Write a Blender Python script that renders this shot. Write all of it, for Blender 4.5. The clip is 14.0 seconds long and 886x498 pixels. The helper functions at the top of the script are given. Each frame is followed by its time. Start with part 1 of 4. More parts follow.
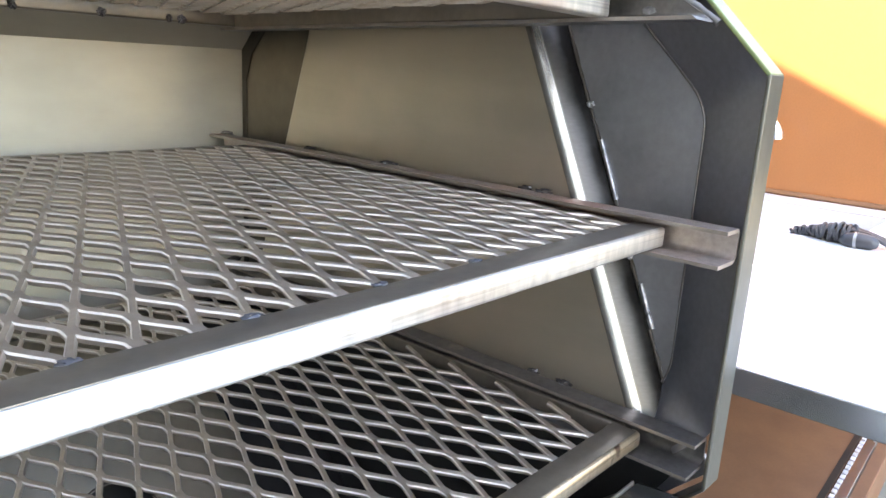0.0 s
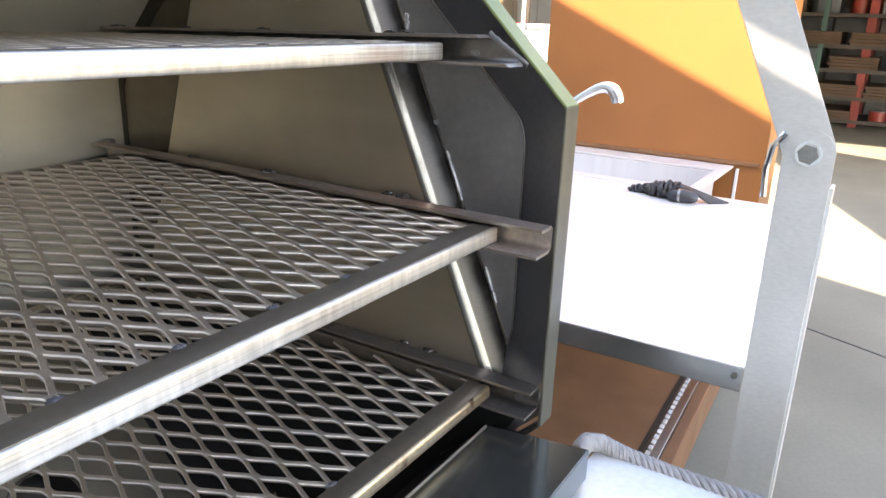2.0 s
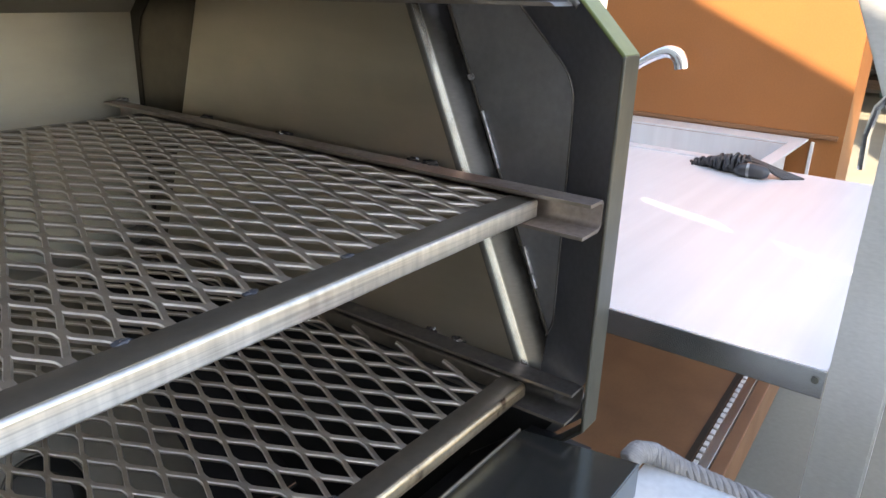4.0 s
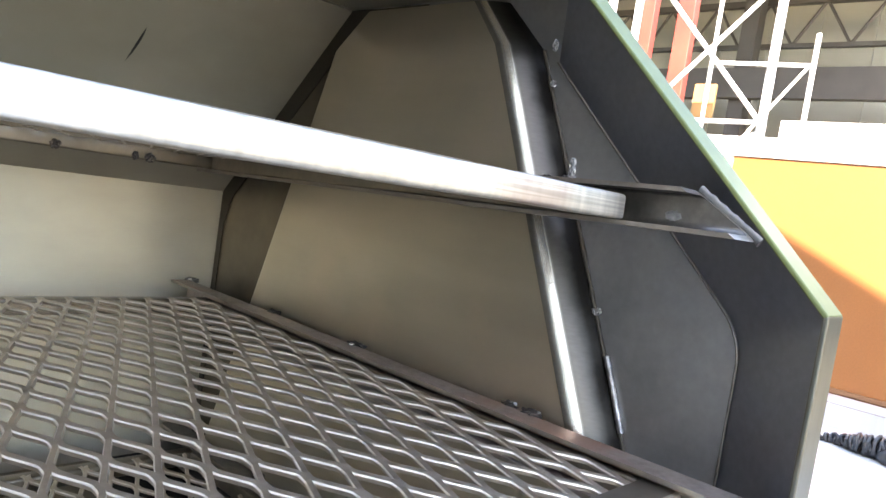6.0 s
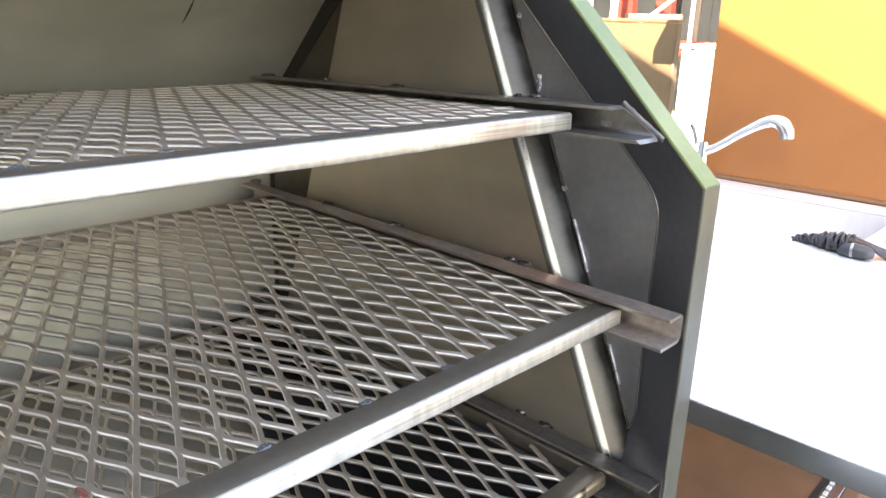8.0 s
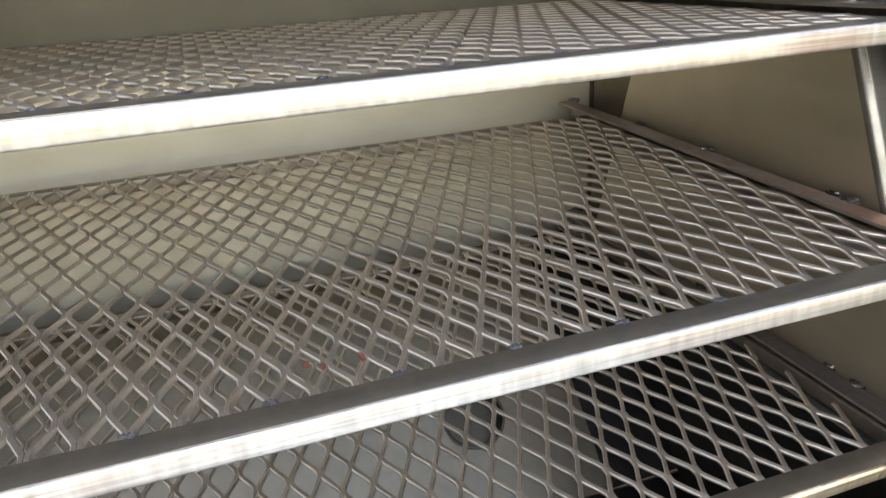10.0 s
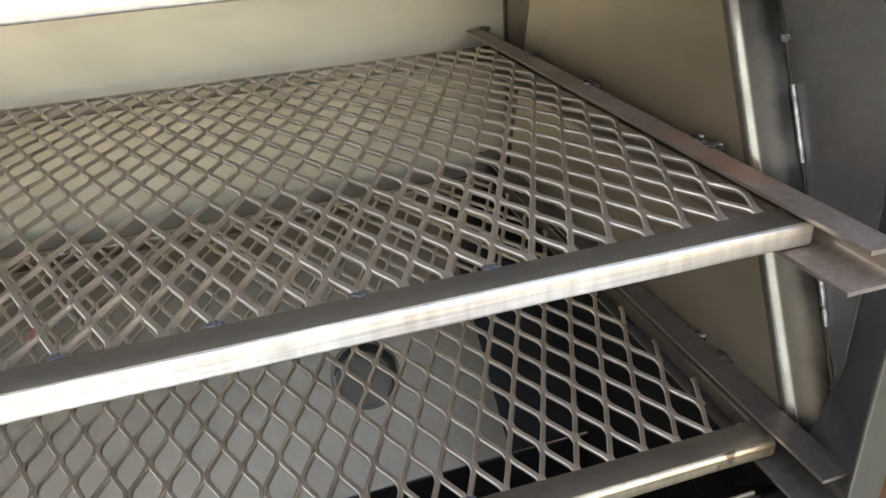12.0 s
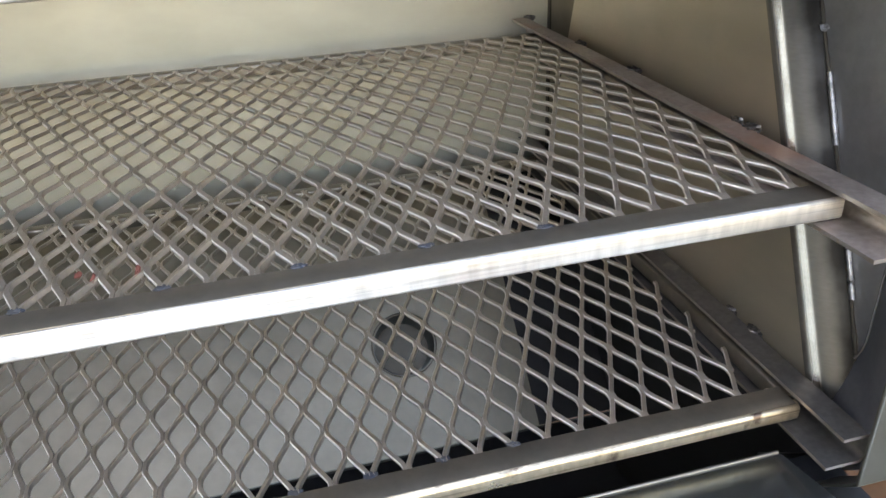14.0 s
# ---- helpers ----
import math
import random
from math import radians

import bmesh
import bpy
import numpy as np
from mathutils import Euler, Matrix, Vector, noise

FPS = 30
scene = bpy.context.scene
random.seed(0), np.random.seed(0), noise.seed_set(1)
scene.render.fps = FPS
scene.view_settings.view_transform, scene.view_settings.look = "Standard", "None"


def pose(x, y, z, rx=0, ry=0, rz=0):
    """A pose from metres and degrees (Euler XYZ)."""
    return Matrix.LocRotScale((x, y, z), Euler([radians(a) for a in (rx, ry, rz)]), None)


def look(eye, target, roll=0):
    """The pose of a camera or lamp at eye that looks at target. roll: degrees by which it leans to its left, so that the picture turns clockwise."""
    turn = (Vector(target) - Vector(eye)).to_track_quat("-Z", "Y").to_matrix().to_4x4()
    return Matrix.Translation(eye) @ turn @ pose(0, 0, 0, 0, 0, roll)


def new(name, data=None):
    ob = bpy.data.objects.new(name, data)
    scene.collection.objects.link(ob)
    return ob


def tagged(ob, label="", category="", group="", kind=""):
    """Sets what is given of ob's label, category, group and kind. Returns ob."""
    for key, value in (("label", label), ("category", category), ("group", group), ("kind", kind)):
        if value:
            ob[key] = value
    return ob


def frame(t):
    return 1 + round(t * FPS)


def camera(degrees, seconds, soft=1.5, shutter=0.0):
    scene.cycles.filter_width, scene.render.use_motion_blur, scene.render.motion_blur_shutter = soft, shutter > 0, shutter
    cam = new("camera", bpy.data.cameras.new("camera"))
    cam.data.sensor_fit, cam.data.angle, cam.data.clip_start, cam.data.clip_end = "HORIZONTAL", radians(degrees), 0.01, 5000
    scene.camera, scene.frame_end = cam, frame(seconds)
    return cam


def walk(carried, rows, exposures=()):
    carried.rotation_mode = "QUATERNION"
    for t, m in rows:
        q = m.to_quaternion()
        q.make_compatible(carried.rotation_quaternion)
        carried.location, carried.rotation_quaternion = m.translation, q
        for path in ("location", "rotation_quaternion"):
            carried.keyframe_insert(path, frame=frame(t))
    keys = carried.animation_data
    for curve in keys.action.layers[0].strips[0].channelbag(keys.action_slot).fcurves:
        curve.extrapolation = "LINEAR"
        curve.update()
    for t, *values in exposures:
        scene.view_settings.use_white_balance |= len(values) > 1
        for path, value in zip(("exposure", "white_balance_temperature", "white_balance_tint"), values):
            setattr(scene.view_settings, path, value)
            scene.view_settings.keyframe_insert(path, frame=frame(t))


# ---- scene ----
cam = camera(62.5, 14.0)
PATH = [
    (0, (-0.64, -0.283, 1.235), (0.824, 0.99, 0.747), 3.3),
    (0.5, (-0.666, -0.289, 1.276), (0.856, 0.913, 0.783), 3.6),
    (1, (-0.694, -0.308, 1.306), (0.85, 0.847, 0.775), 3.0),
    (1.5, (-0.725, -0.362, 1.328), (0.832, 0.723, 0.695), 1.9),
    (2, (-0.739, -0.378, 1.335), (0.885, 0.617, 0.724), 2.1),
    (2.2, (-0.743, -0.381, 1.344), (0.868, 0.629, 0.724), 1.6),
    (4.3, (-0.566, -0.312, 1.274), (0.932, 0.815, 0.577), 3.0),
    (4.5, (-0.523, -0.293, 1.254), (0.941, 0.89, 0.577), 4.3),
    (5, (-0.494, -0.234, 1.265), (0.913, 1.1, 0.772), 5.5),
    (5.5, (-0.484, -0.216, 1.279), (0.977, 1.123, 1.006), 7.9),
    (6, (-0.504, -0.205, 1.283), (0.952, 1.158, 1.14), 8.7),
    (6.5, (-0.506, -0.218, 1.31), (0.969, 1.124, 1.152), 6.3),
    (7, (-0.523, -0.26, 1.34), (0.926, 1.062, 0.948), 3.4),
    (7.5, (-0.601, -0.316, 1.369), (0.786, 1.013, 0.813), 0.3),
    (8, (-0.671, -0.374, 1.396), (0.701, 0.952, 0.796), 1.6),
    (8.5, (-0.691, -0.41, 1.399), (0.599, 0.97, 0.742), 1.3),
    (9, (-0.699, -0.418, 1.399), (0.368, 1.134, 0.726), 1.5),
    (9.2, (-0.711, -0.437, 1.409), (0.186, 1.217, 0.729), 0.1),
    (11.3, (-0.411, -0.368, 1.352), (0.029, 1.354, 0.435), -3.9),
    (11.5, (-0.401, -0.373, 1.355), (0.054, 1.339, 0.427), -3.1),
    (12, (-0.388, -0.387, 1.349), (0.072, 1.323, 0.42), -4.1),
    (12.5, (-0.39, -0.392, 1.34), (0.09, 1.305, 0.395), -4.0),
    (13, (-0.4, -0.4, 1.339), (0.099, 1.285, 0.384), -3.3),
    (13.5, (-0.402, -0.397, 1.338), (0.095, 1.29, 0.385), -3.2),
    (14, (-0.432, -0.436, 1.351), (-0.032, 1.283, 0.411), -3.0),
]
walk(cam, [(t, look(eye, target, roll)) for t, eye, target, roll in PATH],
     exposures=[(0.0, 3.94, 7500, 15), (1.2, 3.94, 7600, 15), (2.0, 3.34, 8000, 16), (4.5, 2.82, 7800, 14), (5.0, 3.28, 7900, 15), (5.6, 3.66, 7700, 14), (6.5, 3.87, 7400, 14), (7.5, 3.70, 8000, 14), (8.0, 3.76, 8100, 14), (9.0, 3.45, 8500, 15), (11.3, 3.4, 8900, 15), (13.0, 3.45, 8600, 15), (13.5, 3.5, 8300, 15), (14.0, 3.56, 8000, 14)])

# ---- world, sun ----
world = bpy.data.worlds.new("sky_world")
scene.world = world
world.use_nodes = True
wn = world.node_tree
sky = wn.nodes.new("ShaderNodeTexSky")
sky.sky_type = "NISHITA"
sky.sun_disc = False
SUN_WAY = Vector((0.6, 0.25, -0.55)).normalized()
sky.sun_elevation = math.asin(-SUN_WAY.z)
sky.sun_rotation = math.atan2(-SUN_WAY.x, -SUN_WAY.y)
wn.nodes["Background"].inputs["Strength"].default_value = 0.15
wn.links.new(sky.outputs["Color"], wn.nodes["Background"].inputs["Color"])
sun = new("sun", bpy.data.lights.new("sun", "SUN"))
sun.data.energy, sun.data.angle, sun.data.color = 3.2, radians(0.2), (1.0, 0.93, 0.82)
sun.rotation_euler = SUN_WAY.to_track_quat("-Z", "Y").to_euler()


# ---- materials ----
def material(name, base, rough=0.5, metal=0.0, second=None, scale=20.0, stretch=(1, 1, 1), mix=0.6, bump=0.1, fine=300.0,
             rough_var=0.12, spots=None, spot_scale=8.0, spot_at=0.6, grain_by=0.2, spot_width=0.1, streaks=0.0, dimmed=None):
    """Two scales of noise in colour and roughness, stretched grain in the relief, optional worn or rusty spots."""
    m = bpy.data.materials.new(name)
    m.use_nodes = True
    nt = m.node_tree
    N, L = nt.nodes, nt.links
    b = N["Principled BSDF"]
    b.inputs["Metallic"].default_value = metal
    tc = N.new("ShaderNodeTexCoord")
    mp = N.new("ShaderNodeMapping")
    mp.inputs["Scale"].default_value = stretch
    L.new(tc.outputs["Object"], mp.inputs["Vector"])
    big = N.new("ShaderNodeTexNoise")
    big.inputs["Scale"].default_value, big.inputs["Detail"].default_value = scale, 6
    L.new(tc.outputs["Object"], big.inputs["Vector"])
    small = N.new("ShaderNodeTexNoise")
    small.inputs["Scale"].default_value, small.inputs["Detail"].default_value = fine, 3
    L.new(mp.outputs["Vector"], small.inputs["Vector"])
    second = second or tuple(c * 0.7 for c in base)
    ramp = N.new("ShaderNodeMapRange")
    ramp.inputs["From Min"].default_value, ramp.inputs["From Max"].default_value = 0.3, 0.7
    L.new(big.outputs["Fac"], ramp.inputs["Value"])
    c1 = N.new("ShaderNodeMix")
    c1.data_type = "RGBA"
    c1.inputs["A"].default_value, c1.inputs["B"].default_value = (*base, 1), (*second, 1)
    amount = N.new("ShaderNodeMath")
    amount.operation = "MULTIPLY"
    amount.inputs[1].default_value = mix
    L.new(ramp.outputs["Result"], amount.inputs[0])
    L.new(amount.outputs[0], c1.inputs["Factor"])
    grain = N.new("ShaderNodeMapRange")
    grain.inputs["To Min"].default_value, grain.inputs["To Max"].default_value = 1 - grain_by, 1 + grain_by
    L.new(small.outputs["Fac"], grain.inputs["Value"])
    c2 = N.new("ShaderNodeMix")
    c2.data_type, c2.blend_type = "RGBA", "MULTIPLY"
    c2.inputs["Factor"].default_value = 0.7
    L.new(c1.outputs["Result"], c2.inputs["A"])
    L.new(grain.outputs["Result"], c2.inputs["B"])
    col = c2.outputs["Result"]
    rr = N.new("ShaderNodeMapRange")
    rr.inputs["To Min"].default_value, rr.inputs["To Max"].default_value = max(rough - rough_var, 0.03), min(rough + rough_var, 1)
    L.new(big.outputs["Fac"], rr.inputs["Value"])
    rough_out = rr.outputs["Result"]
    if spots:
        sp = N.new("ShaderNodeTexNoise")
        sp.inputs["Scale"].default_value, sp.inputs["Detail"].default_value = spot_scale, 8
        L.new(tc.outputs["Object"], sp.inputs["Vector"])
        sr = N.new("ShaderNodeMapRange")
        sr.inputs["From Min"].default_value, sr.inputs["From Max"].default_value = spot_at, spot_at + spot_width
        L.new(sp.outputs["Fac"], sr.inputs["Value"])
        c3 = N.new("ShaderNodeMix")
        c3.data_type = "RGBA"
        c3.inputs["B"].default_value = (*spots, 1)
        L.new(sr.outputs["Result"], c3.inputs["Factor"])
        L.new(col, c3.inputs["A"])
        col = c3.outputs["Result"]
    if streaks:
        sm = N.new("ShaderNodeMapping")
        sm.inputs["Scale"].default_value = (5, 420, 420)
        L.new(tc.outputs["Object"], sm.inputs["Vector"])
        st = N.new("ShaderNodeTexNoise")
        st.inputs["Scale"].default_value, st.inputs["Detail"].default_value = 1.0, 3
        L.new(sm.outputs["Vector"], st.inputs["Vector"])
        sv = N.new("ShaderNodeMapRange")
        sv.inputs["From Min"].default_value, sv.inputs["From Max"].default_value = 0.36, 0.52
        sv.inputs["To Min"].default_value = 1 - streaks
        L.new(st.outputs["Fac"], sv.inputs["Value"])
        c4 = N.new("ShaderNodeMix")
        c4.data_type, c4.blend_type = "RGBA", "MULTIPLY"
        c4.inputs["Factor"].default_value = 1.0
        L.new(col, c4.inputs["A"])
        L.new(sv.outputs["Result"], c4.inputs["B"])
        col = c4.outputs["Result"]
    if dimmed:
        # high bare values get the painted highlight, the rest the painted dark reflection
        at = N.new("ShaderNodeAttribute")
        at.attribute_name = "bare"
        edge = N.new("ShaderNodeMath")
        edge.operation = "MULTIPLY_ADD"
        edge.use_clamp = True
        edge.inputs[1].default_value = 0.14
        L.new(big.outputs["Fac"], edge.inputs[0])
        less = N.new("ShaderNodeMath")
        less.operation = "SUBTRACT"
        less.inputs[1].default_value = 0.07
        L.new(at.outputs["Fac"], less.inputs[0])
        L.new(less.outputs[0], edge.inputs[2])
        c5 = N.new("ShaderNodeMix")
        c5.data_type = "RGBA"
        c5.inputs["A"].default_value = (*dimmed, 1)
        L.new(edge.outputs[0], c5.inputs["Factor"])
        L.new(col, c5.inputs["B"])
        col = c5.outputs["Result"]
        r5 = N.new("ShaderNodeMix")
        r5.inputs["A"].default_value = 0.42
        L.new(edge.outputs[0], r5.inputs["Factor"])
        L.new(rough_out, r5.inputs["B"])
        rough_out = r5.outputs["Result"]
    L.new(col, b.inputs["Base Color"])
    L.new(rough_out, b.inputs["Roughness"])
    bp = N.new("ShaderNodeBump")
    bp.inputs["Strength"].default_value, bp.inputs["Distance"].default_value = bump, 0.001
    L.new(small.outputs["Fac"], bp.inputs["Height"])
    L.new(bp.outputs["Normal"], b.inputs["Normal"])
    return m


M_BACK = material("dull_stainless", (0.375, 0.353, 0.30), 0.46, 0.62, (0.29, 0.272, 0.228), 4.0, (1, 1, 2.5), 0.7, 0.02, 10, 0.08,
                  (0.26, 0.24, 0.19), 3.0, 0.50, spot_width=0.3)
M_LINER = material("brown_grey_steel", (0.52, 0.465, 0.375), 0.34, 0.9, (0.36, 0.32, 0.255), 3.0, (1, 0.4, 3), 0.8, 0.0, 9, 0.05,
                   (0.56, 0.46, 0.36), 5.0, 0.48, spot_width=0.35)
# Highlight strip and dark reflection of this fold are painted in its colour.
M_FOLD = material("highlight_fold_steel", (0.86, 0.82, 0.75), 0.20, 0.95, (0.44, 0.415, 0.37), 22.0, (1, 1, 4), 0.8, 0.10, 120, 0.07, grain_by=0.25,
                  dimmed=(0.0095, 0.0085, 0.0075))
M_RETURN = material("deep_brown_steel", (0.022, 0.020, 0.018), 0.42, 0.0, (0.012, 0.011, 0.010), 9.0, (1, 1, 1), 0.8, 0.08, 150, 0.1)
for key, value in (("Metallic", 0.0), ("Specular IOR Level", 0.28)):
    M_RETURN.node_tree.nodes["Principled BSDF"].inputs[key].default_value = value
M_REAR = material("mid_brown_steel", (0.15, 0.13, 0.10), 0.40, 0.8, (0.09, 0.078, 0.06), 7.0, (1, 1, 1), 0.8, 0.05, 60, 0.1)
M_PLATE = material("mill_scale_steel", (0.185, 0.19, 0.218), 0.35, 0.82, (0.245, 0.251, 0.285), 6.0, (1, 1, 1), 0.7, 0.08, 150, 0.12,
                   (0.07, 0.07, 0.08), 5.0, 0.60)
M_WALL = material("grey_end_plate", (0.37, 0.37, 0.376), 0.36, 0.82, (0.135, 0.136, 0.148), 5.0, (1, 1, 1), 0.8, 0.06, 120, 0.1,
                  (0.06, 0.062, 0.07), 6.0, 0.60)
M_LIP = material("bare_lip_steel", (0.165, 0.16, 0.135), 0.36, 0.8, (0.115, 0.112, 0.095), 12.0, (1, 1, 0.2), 0.7, 0.1, 120, 0.1)
M_GREEN = material("green_film", (0.130, 0.155, 0.060), 0.45, 0.2, (0.098, 0.12, 0.044), 10.0, (1, 1, 1), 0.6, 0.06, 150, 0.08)
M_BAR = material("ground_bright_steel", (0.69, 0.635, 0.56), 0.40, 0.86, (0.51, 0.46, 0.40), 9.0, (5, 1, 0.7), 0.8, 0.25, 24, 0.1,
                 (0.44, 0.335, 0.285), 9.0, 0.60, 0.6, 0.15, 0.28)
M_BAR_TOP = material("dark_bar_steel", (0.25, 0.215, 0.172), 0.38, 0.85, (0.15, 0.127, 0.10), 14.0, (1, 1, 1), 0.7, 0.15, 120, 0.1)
M_BAR_OLD = material("tanned_bar_steel", (0.66, 0.53, 0.37), 0.30, 0.9, (0.42, 0.31, 0.20), 18.0, (2, 1, 1), 0.8, 0.25, 90, 0.12,
                     (0.15, 0.095, 0.065), 34.0, 0.575, 0.5, 0.08, 0.4)
M_MESH = material("expanded_steel", (0.54, 0.46, 0.375), 0.38, 0.88, (0.33, 0.28, 0.23), 16.0, (1, 1, 1), 0.7, 0.12, 200, 0.1,
                  (0.30, 0.12, 0.06), 9.0, 0.72)
# Sheared strand edges, coloured brighter to paint the highlight along one side.
M_MESH_CUT = material("sheared_highlight_steel", (0.76, 0.70, 0.62), 0.42, 0.50, (0.58, 0.525, 0.455), 25.0, (1, 1, 1), 0.7, 0.1, 200, 0.08)
M_CUT = material("cut_steel_edge", (0.36, 0.325, 0.29), 0.36, 0.85, (0.24, 0.205, 0.18), 30.0, (1, 1, 1), 0.8, 0.15, 250, 0.1)
M_RAIL = material("primed_channel", (0.40, 0.345, 0.31), 0.42, 0.78, (0.25, 0.205, 0.18), 12.0, (1, 1, 1), 0.8, 0.12, 160, 0.1,
                  (0.38, 0.22, 0.155), 7.0, 0.48, 0.5, 0.2)
M_RAIL_GREY = material("scaled_channel", (0.16, 0.15, 0.14), 0.40, 0.8, (0.09, 0.085, 0.08), 12.0, (1, 1, 1), 0.8, 0.12, 160, 0.1,
                       (0.24, 0.22, 0.19), 16.0, 0.66, 0.5)
M_WELD = material("weld_metal", (0.13, 0.12, 0.115), 0.42, 0.9, (0.06, 0.058, 0.06), 60.0, (1, 1, 1), 0.8, 0.3, 300, 0.1)
M_WELD_RUN = material("grey_weld_run", (0.115, 0.113, 0.112), 0.52, 0.8, (0.20, 0.197, 0.195), 50.0, (1, 1, 1), 0.8, 0.08, 200, 0.08)
M_TINT = material("blue_heat_tint", (0.075, 0.083, 0.105), 0.55, 0.7, (0.14, 0.125, 0.105), 120.0, (1, 1, 1), 0.8, 0.2, 300, 0.1)
M_WELD_BRIGHT = material("bright_weld_metal", (0.42, 0.42, 0.43), 0.46, 0.9, (0.13, 0.13, 0.14), 110.0, (1, 1, 1), 0.9, 0.4, 300, 0.1)
M_POLISH = material("polished_plate", (0.28, 0.240, 0.178), 0.36, 0.75, (0.21, 0.180, 0.132), 3.0, (1, 1, 1), 0.6, 0.02, 60, 0.05)
M_DARK = material("near_black_steel", (0.03, 0.03, 0.03), 0.6, 0.4, (0.02, 0.02, 0.02), 8.0)
M_LEDGE = material("dark_ledge_steel", (0.16, 0.17, 0.16), 0.16, 0.9, (0.12, 0.12, 0.11), 4.0, (1, 1, 1), 0.6, 0.05, 100, 0.06)
M_ALU = material("mill_aluminium", (0.62, 0.62, 0.61), 0.40, 0.65, (0.53, 0.53, 0.52), 9.0, (1, 1, 3), 0.6, 0.08, 120, 0.08)
M_BOLT = material("dull_bolt_steel", (0.42, 0.415, 0.40), 0.30, 0.95, (0.17, 0.165, 0.16), 40.0)
M_TABLE = material("brushed_table", (0.68, 0.686, 0.695), 0.40, 0.45, (0.60, 0.605, 0.61), 3.0, (0.5, 12, 1), 0.6, 0.06, 3, 0.06, grain_by=0.15)
M_TABLE_EDGE = material("dark_table_edge", (0.44, 0.44, 0.43), 0.26, 0.95, (0.32, 0.32, 0.315), 4.0, (1, 8, 1), 0.6, 0.05, 80, 0.06)
M_ORANGE = material("copper_orange_paint", (0.285, 0.110, 0.035), 0.36, 0.1, (0.25, 0.096, 0.030), 5.0, (1, 1, 1), 0.6, 0.03, 200, 0.05)
M_COPPER = material("tan_copper_sheet", (0.30, 0.21, 0.125), 0.34, 0.55, (0.23, 0.165, 0.10), 2.0, (1, 1, 0.5), 0.8, 0.02, 60, 0.08)
M_BROWN = material("brown_deck_paint", (0.195, 0.092, 0.042), 0.5, 0.1, (0.145, 0.066, 0.031), 7.0, (1, 1, 1), 0.7, 0.08, 120, 0.1)
M_CHROME = material("chrome", (0.80, 0.81, 0.83), 0.08, 1.0, (0.76, 0.77, 0.8), 8.0, (1, 1, 1), 0.4, 0.0, 60, 0.02)
M_BLACK = material("black_rubber", (0.02, 0.02, 0.022), 0.45, 0.0, (0.035, 0.035, 0.04), 40.0)
M_ROPE = material("grey_gasket_fibre", (0.25, 0.24, 0.235), 0.7, 0.1, (0.15, 0.143, 0.14), 60.0, (1, 1, 1), 0.8, 0.4, 500, 0.1)
M_CONCRETE = material("concrete", (0.20, 0.188, 0.145), 0.8, 0.0, (0.135, 0.127, 0.10), 1.2, (1, 1, 1), 0.8, 0.2, 60, 0.1)
M_WHITE = material("galvanised_white", (0.72, 0.73, 0.74), 0.45, 0.3, (0.62, 0.63, 0.64), 6.0)
M_RED = material("red_paint", (0.17, 0.025, 0.018), 0.45, 0.0, (0.38, 0.05, 0.03), 4.0)
M_MARK = material("red_marking", (0.22, 0.06, 0.04), 0.6, 0.3, (0.16, 0.06, 0.04), 60.0)
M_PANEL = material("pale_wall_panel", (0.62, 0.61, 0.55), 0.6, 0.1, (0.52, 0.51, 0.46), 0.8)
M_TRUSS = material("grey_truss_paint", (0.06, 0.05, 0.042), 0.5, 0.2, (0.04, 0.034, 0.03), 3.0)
# Darker copy of the pale panel, its shade put into the colour.
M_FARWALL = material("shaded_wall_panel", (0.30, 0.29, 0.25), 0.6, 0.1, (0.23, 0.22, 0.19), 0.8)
M_OCHRE = material("ochre_paint", (0.34, 0.19, 0.07), 0.5, 0.0, (0.27, 0.15, 0.05), 4.0)
M_TAN = material("tan_board", (0.23, 0.17, 0.11), 0.6, 0.0, (0.17, 0.12, 0.075), 4.0)
M_SEAM = material("brown_black_steel", (0.045, 0.038, 0.03), 0.5, 0.6, (0.03, 0.026, 0.02), 12.0)
M_SHEET = material("grey_sheet_metal", (0.17, 0.185, 0.20), 0.5, 0.4, (0.19, 0.205, 0.22), 3.0)
M_TEAL = material("green_post_paint", (0.06, 0.13, 0.11), 0.5, 0.0, (0.04, 0.09, 0.08), 5.0)
M_LUMBER = material("stacked_lumber", (0.095, 0.055, 0.03), 0.7, 0.0, (0.045, 0.027, 0.015), 5.0, (1, 8, 1))


# ---- mesh helpers ----
def finish(bm, name, mat, smooth=False):
    me = bpy.data.meshes.new(name)
    bmesh.ops.recalc_face_normals(bm, faces=bm.faces)
    bm.to_mesh(me)
    bm.free()
    me.materials.append(mat)
    if smooth:
        for p in me.polygons:
            p.use_smooth = True
        me.set_sharp_from_angle(angle=radians(38))
    return me


def part(name, bm, mat, parent=None, label="", smooth=False):
    ob = new(name, finish(bm, name, mat, smooth))
    ob.parent = parent
    if label:
        ob["label"] = label
    return ob


def thing(name, label, category, group="", kind="", at=(0, 0, 0)):
    ob = new(name)
    ob.location = at
    return tagged(ob, label, category, group, kind)


def box(bm, x0, x1, y0, y1, z0, z1, bevel=0.0):
    m = Matrix.LocRotScale(((x0 + x1) / 2, (y0 + y1) / 2, (z0 + z1) / 2), None, (abs(x1 - x0), abs(y1 - y0), abs(z1 - z0)))
    made = bmesh.ops.create_cube(bm, size=1, matrix=m)
    if bevel:
        es = list({e for v in made["verts"] for e in v.link_edges})
        bmesh.ops.bevel(bm, geom=es, offset=bevel, segments=2, profile=0.5, affect="EDGES")
    return bm


